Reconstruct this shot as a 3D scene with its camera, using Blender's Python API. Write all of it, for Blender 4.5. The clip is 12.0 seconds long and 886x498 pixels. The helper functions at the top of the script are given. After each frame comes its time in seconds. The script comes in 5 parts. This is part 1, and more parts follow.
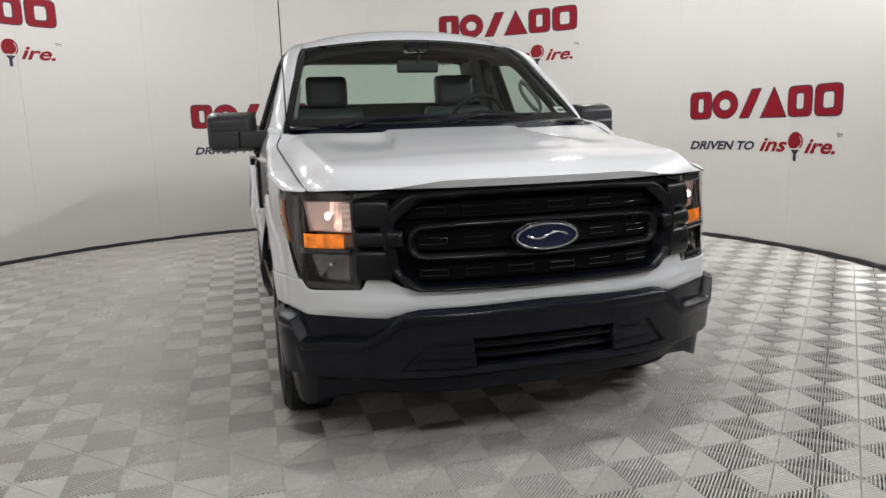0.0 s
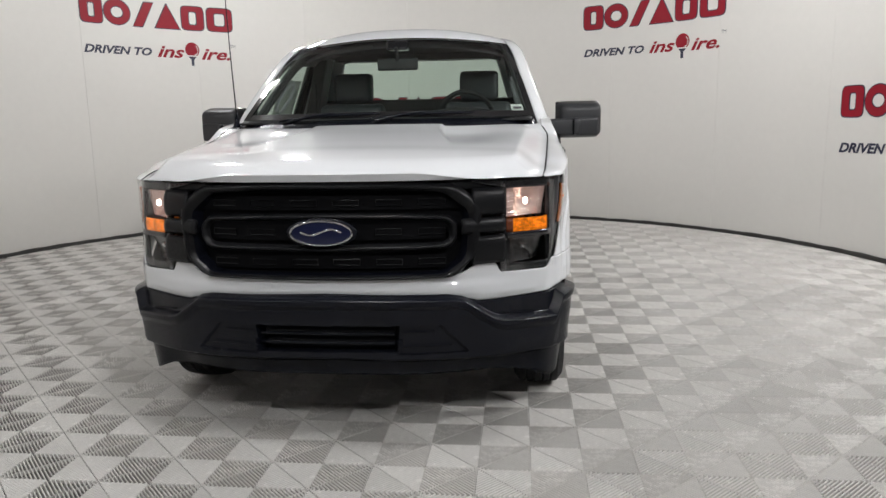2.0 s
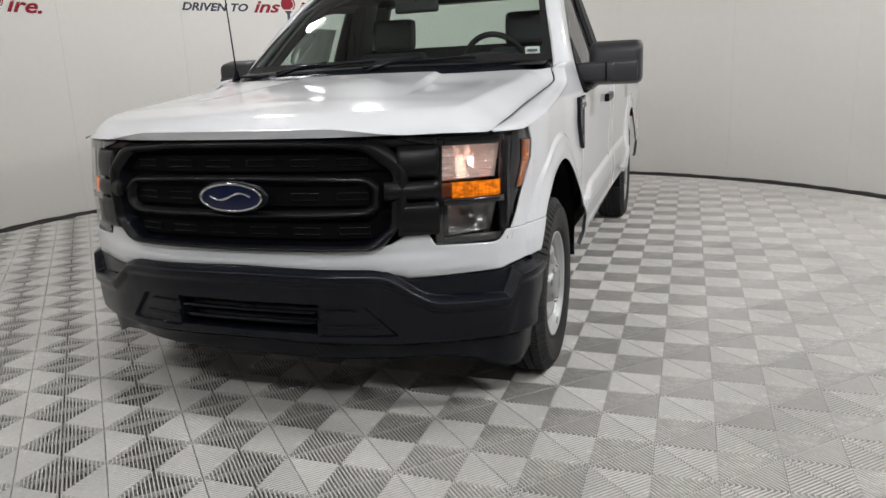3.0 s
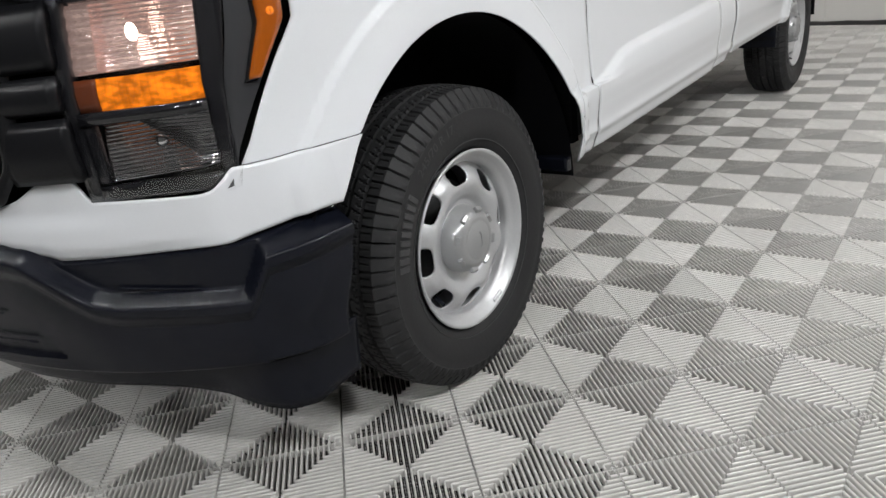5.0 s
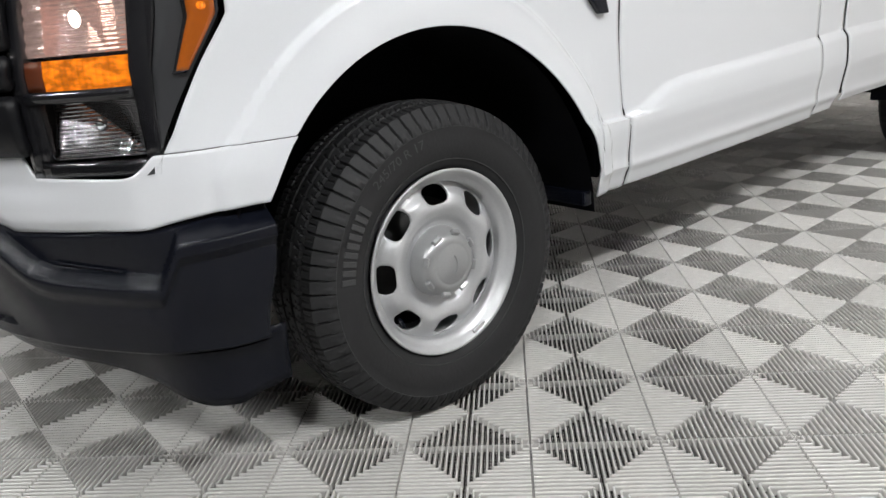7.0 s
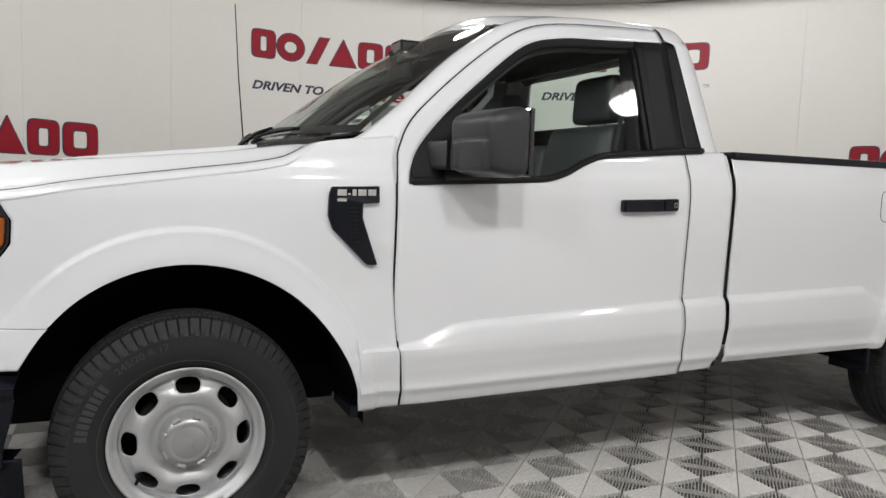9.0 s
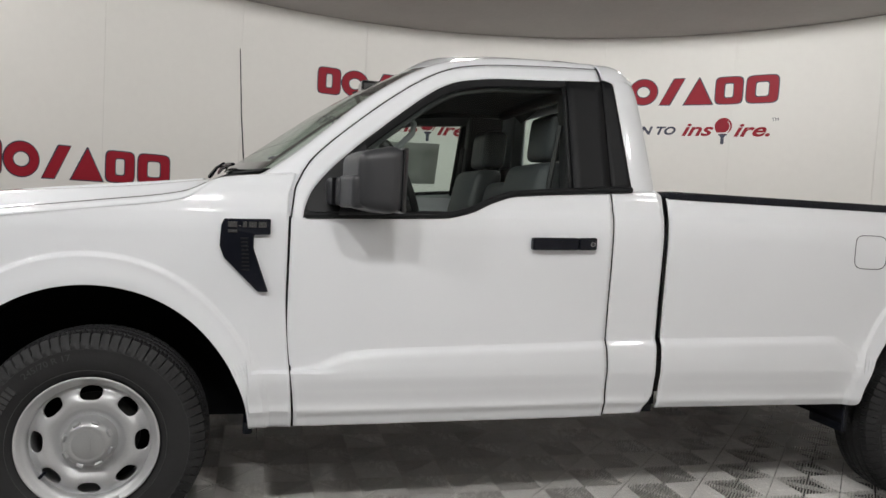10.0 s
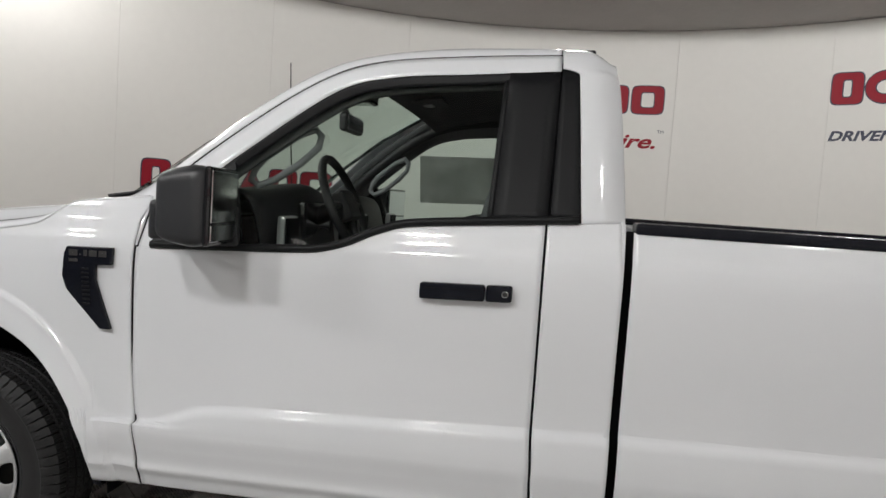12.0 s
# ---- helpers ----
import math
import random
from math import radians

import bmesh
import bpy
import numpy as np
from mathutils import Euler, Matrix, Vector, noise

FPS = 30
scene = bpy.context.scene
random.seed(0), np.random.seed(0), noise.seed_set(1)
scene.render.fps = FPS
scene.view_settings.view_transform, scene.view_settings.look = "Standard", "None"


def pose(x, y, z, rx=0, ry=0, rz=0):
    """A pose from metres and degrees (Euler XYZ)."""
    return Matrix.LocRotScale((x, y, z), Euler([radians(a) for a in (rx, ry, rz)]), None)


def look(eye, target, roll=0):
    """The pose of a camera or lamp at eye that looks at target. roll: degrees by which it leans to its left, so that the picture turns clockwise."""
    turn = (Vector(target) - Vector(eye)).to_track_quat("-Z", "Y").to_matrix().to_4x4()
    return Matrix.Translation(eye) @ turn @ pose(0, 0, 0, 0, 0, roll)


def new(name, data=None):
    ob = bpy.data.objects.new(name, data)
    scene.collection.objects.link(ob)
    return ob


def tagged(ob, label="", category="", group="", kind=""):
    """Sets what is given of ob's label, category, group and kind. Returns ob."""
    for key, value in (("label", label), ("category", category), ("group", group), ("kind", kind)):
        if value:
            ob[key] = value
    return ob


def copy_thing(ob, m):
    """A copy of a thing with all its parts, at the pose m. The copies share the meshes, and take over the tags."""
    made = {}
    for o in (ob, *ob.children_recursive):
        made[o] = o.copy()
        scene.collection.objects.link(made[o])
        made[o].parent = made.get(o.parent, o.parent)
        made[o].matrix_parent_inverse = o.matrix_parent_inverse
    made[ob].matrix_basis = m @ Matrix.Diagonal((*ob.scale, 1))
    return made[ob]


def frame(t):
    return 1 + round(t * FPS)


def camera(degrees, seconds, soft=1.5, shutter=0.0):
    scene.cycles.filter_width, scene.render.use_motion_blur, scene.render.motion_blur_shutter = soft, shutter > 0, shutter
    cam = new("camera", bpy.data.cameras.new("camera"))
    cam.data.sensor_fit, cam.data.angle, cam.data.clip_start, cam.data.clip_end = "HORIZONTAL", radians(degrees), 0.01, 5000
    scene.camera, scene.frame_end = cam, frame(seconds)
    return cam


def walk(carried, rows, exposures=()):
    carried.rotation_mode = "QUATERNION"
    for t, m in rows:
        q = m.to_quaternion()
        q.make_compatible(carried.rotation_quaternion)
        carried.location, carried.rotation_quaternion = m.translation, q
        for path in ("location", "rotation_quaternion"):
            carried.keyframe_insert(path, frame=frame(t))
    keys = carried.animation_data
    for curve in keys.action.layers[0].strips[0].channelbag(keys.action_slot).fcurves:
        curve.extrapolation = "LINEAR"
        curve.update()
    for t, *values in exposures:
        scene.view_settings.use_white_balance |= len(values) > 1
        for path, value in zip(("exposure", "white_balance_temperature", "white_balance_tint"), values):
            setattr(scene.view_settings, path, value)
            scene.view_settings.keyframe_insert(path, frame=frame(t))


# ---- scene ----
cam = camera(63.6, 12.0)
PATH = [
    (0, (-1.096, -3.381, 1.327), (-0.569, -1.481, 0.986), -1.8),
    (0.5, (-0.675, -3.543, 1.338), (-0.31, -1.603, 1.015), -1.5),
    (1, (-0.222, -3.708, 1.335), (-0.027, -1.742, 1.021), -1.1),
    (1.5, (0.276, -3.733, 1.323), (0.276, -1.759, 1.004), -0.9),
    (2, (0.764, -3.597, 1.319), (0.554, -1.638, 0.971), -1.0),
    (2.5, (1.196, -3.39, 1.299), (0.76, -1.48, 0.9), -1.5),
    (3, (1.495, -3.003, 1.272), (0.858, -1.163, 0.812), -2.3),
    (3.2, (1.599, -2.844, 1.264), (0.892, -1.039, 0.772), -2.7),
    (4.8, (1.983, -1.459, 1.088), (0.854, 0.025, 0.366), -7.2),
    (5, (1.957, -1.344, 1.049), (0.795, 0.1, 0.298), -7.7),
    (5.5, (1.932, -1.126, 0.887), (0.68, 0.221, 0.1), -9.0),
    (6, (1.928, -1.055, 0.85), (0.6, 0.216, 0.063), -9.1),
    (6.5, (2.01, -1.018, 0.852), (0.61, 0.213, 0.127), -7.8),
    (7, (2.227, -1.016, 0.945), (0.747, 0.18, 0.331), -5.2),
    (7.1, (2.275, -1.005, 0.961), (0.777, 0.186, 0.381), -4.9),
    (7.5, (2.464, -0.906, 1.044), (0.903, 0.252, 0.574), -2.7),
    (7.7, (2.552, -0.843, 1.086), (0.963, 0.299, 0.672), -1.5),
    (9.3, (3.327, 0.03, 1.209), (1.472, 0.763, 1.057), 2.6),
    (9.5, (3.402, 0.167, 1.218), (1.522, 0.837, 1.081), 2.8),
    (10, (3.556, 0.563, 1.256), (1.621, 1.056, 1.133), 3.2),
    (10.5, (3.663, 0.95, 1.273), (1.689, 1.249, 1.151), 3.4),
    (11, (3.6, 1.345, 1.323), (1.607, 1.442, 1.196), 3.6),
    (11.5, (3.399, 1.7, 1.361), (1.405, 1.603, 1.238), 3.7),
    (12, (3.021, 1.919, 1.384), (1.048, 1.62, 1.252), 3.9),
]
walk(cam, [(t, look(eye, target, roll)) for t, eye, target, roll in PATH],
     exposures=[(0.0, 0.3, 6350, 10), (3.2, 0.25, 6350, 10), (4.8, 0.4, 6250, 9), (6.5, 0.55, 6250, 9), (7.7, 0.4, 6300, 9), (9.3, 0.2, 6450, 10), (12.0, -0.02, 6450, 10)])

# ---------------------------------------------------------------- world and light
world = bpy.data.worlds.new("hall")
scene.world = world
world.use_nodes = True
world.node_tree.nodes["Background"].inputs[0].default_value = (0.75, 0.78, 0.85, 1)
world.node_tree.nodes["Background"].inputs[1].default_value = 0.06

CX, CY, R, TOP = -0.30, 2.12, 4.50, 3.29      # the round booth
LAMP_WATTS = 140.0


# ---------------------------------------------------------------- materials
def mat(name, color, rough=0.5, metal=0.0, vary=0.0, scale=40.0, bump=0.0, coat=0.0, spec=0.5, rvary=0.0, random_tint=0.0, coarse=3.0):
    m = bpy.data.materials.new(name)
    m.use_nodes = True
    nt = m.node_tree
    b = nt.nodes["Principled BSDF"]
    b.inputs["Base Color"].default_value = (*color, 1)
    b.inputs["Roughness"].default_value = rough
    b.inputs["Metallic"].default_value = metal
    b.inputs["Coat Weight"].default_value = coat
    b.inputs["Coat Roughness"].default_value = 0.03
    b.inputs["Specular IOR Level"].default_value = spec
    if vary or bump or rvary:
        tc = nt.nodes.new("ShaderNodeTexCoord")
        fine = nt.nodes.new("ShaderNodeTexNoise")
        fine.inputs["Scale"].default_value = scale
        fine.inputs["Detail"].default_value = 5
        big = nt.nodes.new("ShaderNodeTexNoise")
        big.inputs["Scale"].default_value = coarse
        nt.links.new(tc.outputs["Object"], fine.inputs["Vector"])
        nt.links.new(tc.outputs["Object"], big.inputs["Vector"])
        mix = nt.nodes.new("ShaderNodeMath")
        mix.operation = "ADD"
        nt.links.new(fine.outputs["Fac"], mix.inputs[0])
        nt.links.new(big.outputs["Fac"], mix.inputs[1])
        if vary:
            ramp = nt.nodes.new("ShaderNodeMapRange")
            ramp.inputs["From Min"].default_value = 0.6
            ramp.inputs["From Max"].default_value = 1.4
            ramp.inputs["To Min"].default_value = 1 - vary
            ramp.inputs["To Max"].default_value = 1 + vary
            nt.links.new(mix.outputs[0], ramp.inputs["Value"])
            hsv = nt.nodes.new("ShaderNodeHueSaturation")
            hsv.inputs["Color"].default_value = (*color, 1)
            out = ramp.outputs["Result"]
            if random_tint:
                info = nt.nodes.new("ShaderNodeObjectInfo")
                r2 = nt.nodes.new("ShaderNodeMapRange")
                r2.inputs["To Min"].default_value = 1 - random_tint
                r2.inputs["To Max"].default_value = 1 + random_tint
                nt.links.new(info.outputs["Random"], r2.inputs["Value"])
                mul = nt.nodes.new("ShaderNodeMath")
                mul.operation = "MULTIPLY"
                nt.links.new(out, mul.inputs[0])
                nt.links.new(r2.outputs["Result"], mul.inputs[1])
                out = mul.outputs[0]
            nt.links.new(out, hsv.inputs["Value"])
            nt.links.new(hsv.outputs["Color"], b.inputs["Base Color"])
        if rvary:
            rr = nt.nodes.new("ShaderNodeMapRange")
            rr.inputs["From Min"].default_value = 0.6
            rr.inputs["From Max"].default_value = 1.4
            rr.inputs["To Min"].default_value = max(rough - rvary, 0.02)
            rr.inputs["To Max"].default_value = rough + rvary
            nt.links.new(mix.outputs[0], rr.inputs["Value"])
            nt.links.new(rr.outputs["Result"], b.inputs["Roughness"])
        if bump:
            bp = nt.nodes.new("ShaderNodeBump")
            bp.inputs["Strength"].default_value = 1.0
            bp.inputs["Distance"].default_value = bump
            nt.links.new(fine.outputs["Fac"], bp.inputs["Height"])
            nt.links.new(bp.outputs["Normal"], b.inputs["Normal"])
    return m


def glass(name, color, rough=0.0, alpha_mix=0.85):
    """A thin pane: mostly clear, with the gloss of glass."""
    m = bpy.data.materials.new(name)
    m.use_nodes = True
    nt = m.node_tree
    nt.nodes.clear()
    out = nt.nodes.new("ShaderNodeOutputMaterial")
    clear = nt.nodes.new("ShaderNodeBsdfTransparent")
    clear.inputs[0].default_value = (*color, 1)
    shine = nt.nodes.new("ShaderNodeBsdfGlossy")
    shine.inputs["Roughness"].default_value = rough
    lw = nt.nodes.new("ShaderNodeLayerWeight")
    lw.inputs["Blend"].default_value = 0.5
    pw = nt.nodes.new("ShaderNodeMath")
    pw.operation = "POWER"
    pw.inputs[1].default_value = 4.5
    nt.links.new(lw.outputs["Facing"], pw.inputs[0])
    fr = nt.nodes.new("ShaderNodeMath")
    fr.operation = "MULTIPLY_ADD"
    fr.inputs[1].default_value = 0.9
    fr.inputs[2].default_value = 0.038
    nt.links.new(pw.outputs[0], fr.inputs[0])
    mx = nt.nodes.new("ShaderNodeMixShader")
    nt.links.new(fr.outputs[0], mx.inputs[0])
    nt.links.new(clear.outputs[0], mx.inputs[1])
    nt.links.new(shine.outputs[0], mx.inputs[2])
    nt.links.new(mx.outputs[0], out.inputs[0])
    return m


def glow(name, color, strength):
    m = bpy.data.materials.new(name)
    m.use_nodes = True
    b = m.node_tree.nodes["Principled BSDF"]
    b.inputs["Base Color"].default_value = (*color, 1)
    b.inputs["Emission Color"].default_value = (*color, 1)
    b.inputs["Emission Strength"].default_value = strength
    return m


PAINT = mat("white_paint", (0.78, 0.795, 0.82), 0.45, spec=0.2, coat=1.0, vary=0.015, scale=300, coarse=2)
PAINT.node_tree.nodes["Principled BSDF"].inputs["Coat Roughness"].default_value = 0.07
BLACK = mat("black_plastic", (0.0062, 0.0072, 0.0120), 0.22, spec=0.26, vary=0.2, scale=900, bump=0.0003, rvary=0.08, coarse=6)
GLOSS = mat("gloss_black", (0.012, 0.012, 0.014), 0.12, coat=0.5)
TRIM = mat("window_trim", (0.009, 0.0095, 0.0105), 0.48, spec=0.2, vary=0.15, scale=200)
# near-black for gaps and hollows, their shade put into the colour
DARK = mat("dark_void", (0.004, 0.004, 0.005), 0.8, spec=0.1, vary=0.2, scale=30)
RUBBER = mat("tyre_rubber", (0.023, 0.023, 0.024), 0.58, spec=0.30, vary=0.25, scale=120, bump=0.0006, rvary=0.1, coarse=9)
MARKR = mat("raised_rubber", (0.050, 0.050, 0.051), 0.5, spec=0.4, vary=0.2, scale=200)
STEEL = mat("silver_wheel_paint", (0.56, 0.565, 0.575), 0.40, metal=0.45, vary=0.06, scale=160, bump=0.0002, rvary=0.06)
CAPM = mat("silver_cap_plastic", (0.42, 0.425, 0.43), 0.30, metal=0.5, vary=0.05, scale=200)
CHROME = mat("chrome", (0.75, 0.76, 0.78), 0.12, metal=1.0)
DULLREFL = mat("unlit_reflector", (0.36, 0.36, 0.37), 0.16, metal=1.0, vary=0.2, scale=50, bump=0.0006)
AMBER = mat("amber_lens", (0.42, 0.10, 0.006), 0.15, coat=0.6, vary=0.15, scale=90)
BULB = glow("lit_bulb", (1.0, 0.80, 0.68), 7.0)
TOWPLASTIC = mat("grained_black_plastic", (0.034, 0.035, 0.038), 0.36, spec=0.4, vary=0.15, scale=700, bump=0.0003, rvary=0.06)
WARMREFL = mat("lit_reflector", (0.66, 0.50, 0.45), 0.18, metal=0.9, vary=0.25, scale=70, bump=0.002, coarse=30)
WARMREFL.node_tree.nodes["Principled BSDF"].inputs["Emission Color"].default_value = (1.0, 0.66, 0.56, 1)
WARMREFL.node_tree.nodes["Principled BSDF"].inputs["Emission Strength"].default_value = 0.14
AMBERLIT = mat("lit_amber", (0.55, 0.13, 0.004), 0.18, coat=0.6, vary=0.3, scale=70)
AMBERLIT.node_tree.nodes["Principled BSDF"].inputs["Emission Color"].default_value = (0.95, 0.23, 0.006, 1)
patches = AMBERLIT.node_tree.nodes.new("ShaderNodeTexNoise")
patches.inputs["Scale"].default_value = 5
span = AMBERLIT.node_tree.nodes.new("ShaderNodeMapRange")
span.inputs["From Min"].default_value, span.inputs["From Max"].default_value = 0.36, 0.66
span.inputs["To Min"].default_value, span.inputs["To Max"].default_value = 0.10, 0.85
AMBERLIT.node_tree.links.new(patches.outputs["Fac"], span.inputs["Value"])
AMBERLIT.node_tree.links.new(span.outputs["Result"], AMBERLIT.node_tree.nodes["Principled BSDF"].inputs["Emission Strength"])
SMOKED = mat("dim_amber_lens", (0.14, 0.035, 0.012), 0.18, coat=0.6, vary=0.2, scale=60)
# lighter than the gloss bezel: the lens's grey reflection put into the colour
BEZELSHEEN = mat("bezel_lens_sheen", (0.045, 0.046, 0.049), 0.30, coat=0.3, vary=0.1, scale=60)
PILLARM = mat("grey_pillar_plastic", (0.10, 0.103, 0.108), 0.6, vary=0.1, scale=200, bump=0.0004)
LENS = glass("clear_lens", (0.97, 0.97, 0.97))
WSGLASS = glass("windscreen_glass", (0.74, 0.84, 0.78))
SIDEGLASS = glass("side_glass", (0.80, 0.87, 0.83))
BADGE = mat("badge_blue", (0.005, 0.009, 0.045), 0.35, coat=0.1)
SEATM = mat("grey_vinyl", (0.034, 0.039, 0.043), 0.5, vary=0.15, scale=150, bump=0.0006, rvary=0.08)
CABIN = mat("cabin_plastic", (0.010, 0.0105, 0.012), 0.55, vary=0.15, scale=250, bump=0.0004)
HANDLEM = mat("grey_handle_plastic", (0.22, 0.23, 0.24), 0.5, vary=0.1, scale=200)
LINER = mat("headliner_cloth", (0.030, 0.031, 0.034), 0.9, vary=0.1, scale=300, bump=0.0006)
PAPER = mat("sticker_paper", (0.72, 0.73, 0.72), 0.6, vary=0.05, scale=30)
INK = mat("sticker_ink", (0.08, 0.08, 0.09), 0.6)
STICKER = mat("window_sheet", (0.36, 0.39, 0.365), 0.6, vary=0.3, scale=6, coarse=5)
STICKER.node_tree.nodes["Principled BSDF"].inputs["Alpha"].default_value = 0.62
TILE = mat("grey_floor_plastic", (0.66, 0.645, 0.62), 0.25, spec=0.5, vary=0.10, scale=35, bump=0.0003, rvary=0.06, random_tint=0.08)
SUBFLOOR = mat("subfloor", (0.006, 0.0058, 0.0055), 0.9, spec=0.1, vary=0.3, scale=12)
WALL = mat("white_wall_panel", (0.77, 0.755, 0.722), 0.55, vary=0.02, scale=14, bump=0.0003, rvary=0.08, coarse=0.7)
HALL = mat("dark_reflection_wall", (0.11, 0.105, 0.10), 0.8, vary=0.1, scale=10, bump=0.0005)
CEIL = mat("grey_ceiling", (0.40, 0.38, 0.365), 0.85, vary=0.05, scale=20, bump=0.001)
SKIRT = mat("black_skirting", (0.015, 0.014, 0.013), 0.5, vary=0.2, scale=30)
RED = mat("red_film", (0.29, 0.009, 0.022), 0.45, spec=0.2, vary=0.06, scale=30)
NAVY = mat("navy_film", (0.025, 0.028, 0.06), 0.4, vary=0.1, scale=30)
BEDLINER = mat("bed_metal", (0.60, 0.61, 0.62), 0.4, vary=0.05, scale=60)
CAST = mat("chassis_metal", (0.02, 0.02, 0.02), 0.6, vary=0.3, scale=60)
GRILLEM = mat("satin_grille_plastic", (0.009, 0.0092, 0.0105), 0.30, spec=0.22, vary=0.15, scale=500, bump=0.0002, rvary=0.06)
LAMPBODY = mat("lamp_housing", (0.7, 0.7, 0.7), 0.4)
LED = glow("led_diffuser", (1.0, 0.97, 0.93), 2.5)


# ---------------------------------------------------------------- mesh helpers
def finish(name, me, material, parent=None, label="", smooth=True):
    me.materials.append(material)
    if smooth:
        me.polygons.foreach_set("use_smooth", [True] * len(me.polygons))
    ob = new(name, me)
    if parent is not None:
        ob.parent = parent
    if label:
        tagged(ob, label)
    return ob


def part(name, bm, material, parent=None, label="", smooth=False):
    """Links a bmesh as one mesh object under a thing or a part."""
    me = bpy.data.meshes.new(name)
    bmesh.ops.recalc_face_normals(bm, faces=bm.faces[:])
    bm.to_mesh(me)
    bm.free()
    return finish(name, me, material, parent, label, smooth)


def raw(name, verts, faces, material, parent=None, label="", smooth=True):
    me = bpy.data.meshes.new(name)
    me.from_pydata([tuple(v) for v in verts], [], faces)
    return finish(name, me, material, parent, label, smooth)


def sharp(ob, angle=35):
    """Smooth faces with hard edges past the angle."""
    ob.data.set_sharp_from_angle(angle=radians(angle))
    return ob


def thick(ob, t, offset=-1.0):
    m = ob.modifiers.new("thickness", "SOLIDIFY")
    m.thickness, m.offset = t, offset
    return ob


def rounded(ob, w, n=2):
    m = ob.modifiers.new("edges", "BEVEL")
    m.width, m.segments, m.limit_method = w, n, "ANGLE"
    return ob


def sheet(name, fn, nu, nv, material, parent=None, label="", keep=None):
    """A grid of fn(u, v), u and v from 0 to 1; keep(u, v) drops cells."""
    verts = [fn(i / nu, j / nv) for j in range(nv + 1) for i in range(nu + 1)]
    faces = []
    for j in range(nv):
        for i in range(nu):
            if keep is None or keep((i + 0.5) / nu, (j + 0.5) / nv):
                a = j * (nu + 1) + i
                faces.append((a, a + 1, a + nu + 2, a + nu + 1))
    return raw(name, verts, faces, material, parent, label)


def box(x0, x1, y0, y1, z0, z1, bevel=0.0, segs=2):
    bm = bmesh.new()
    bmesh.ops.create_cube(bm, size=1)
    for v in bm.verts:
        v.co = Vector(((x0 + x1) / 2 + v.co.x * (x1 - x0), (y0 + y1) / 2 + v.co.y * (y1 - y0), (z0 + z1) / 2 + v.co.z * (z1 - z0)))
    if bevel:
        bmesh.ops.bevel(bm, geom=bm.edges[:], offset=bevel, segments=segs, profile=0.6, affect="EDGES")
    return bm


def tube(points, r, n=8, closed=False):
    """A round bar along a line of points."""
    bm = bmesh.new()
    pts = [Vector(p) for p in points]
    rings = []
    for i, p in enumerate(pts):
        a = pts[i - 1] if (i or closed) else p
        b = pts[(i + 1) % len(pts)] if (i < len(pts) - 1 or closed) else p
        d = (b - a).normalized()
        s = d.orthogonal().normalized() if not rings else (last - d * last.dot(d)).normalized()
        last = s
        t = d.cross(s)
        rr = r[i] if isinstance(r, (list, tuple)) else r
        rings.append([bm.verts.new(p + (s * math.cos(k * 2 * math.pi / n) + t * math.sin(k * 2 * math.pi / n)) * rr) for k in range(n)])
    m = len(rings)
    for i in range(m if closed else m - 1):
        A, B = rings[i], rings[(i + 1) % m]
        for k in range(n):
            bm.faces.new((A[k], A[(k + 1) % n], B[(k + 1) % n], B[k]))
    if not closed:
        bm.faces.new(rings[0][::-1])
        bm.faces.new(rings[-1])
    return bm


def lathe(profile, n, axis="x"):
    """Turns a profile of (radius, along) round an axis."""
    verts, faces = [], []
    m = len(profile)
    for k in range(n):
        a = 2 * math.pi * k / n
        for r, h in profile:
            verts.append((h, r * math.sin(a), r * math.cos(a)) if axis == "x" else (r * math.sin(a), r * math.cos(a), h))
    for k in range(n):
        for i in range(m - 1):
            a, b = k * m + i, ((k + 1) % n) * m + i
            faces.append((a, a + 1, b + 1, b))
    return verts, faces


def lerp_table(table, t):
    """Piecewise linear: table of (t, value)."""
    if t <= table[0][0]:
        return table[0][1]
    for (a, va), (b, vb) in zip(table, table[1:]):
        if t <= b:
            return va + (vb - va) * (t - a) / (b - a)
    return table[-1][1]


def smooth_table(table, t):
    """The same with eased joints (monotone cubic by finite slopes)."""
    n = len(table)
    if t <= table[0][0]:
        return table[0][1]
    if t >= table[-1][0]:
        return table[-1][1]
    for i in range(n - 1):
        (a, va), (b, vb) = table[i], table[i + 1]
        if t <= b:
            h = b - a
            d = (vb - va) / h
            d0 = (va - table[i - 1][1]) / (a - table[i - 1][0]) if i else d
            d1 = (table[i + 2][1] - vb) / (table[i + 2][0] - b) if i + 2 < n else d
            m0 = 0 if d0 * d <= 0 else 2 * d0 * d / (d0 + d)
            m1 = 0 if d1 * d <= 0 else 2 * d1 * d / (d1 + d)
            s = (t - a) / h
            return ((2 * s - 3) * s * s + 1) * va + ((s - 2) * s + 1) * s * h * m0 + (3 - 2 * s) * s * s * vb + (s - 1) * s * s * h * m1
    return table[-1][1]


def ease(a, b, t):
    s = min(max((t - a) / (b - a), 0), 1)
    return s * s * (3 - 2 * s)


def outline(points, z=0.0):
    """A flat face from (a, b) points, in a new bmesh."""
    bm = bmesh.new()
    bm.faces.new([bm.verts.new((a, b, z)) for a, b in points])
    return bm


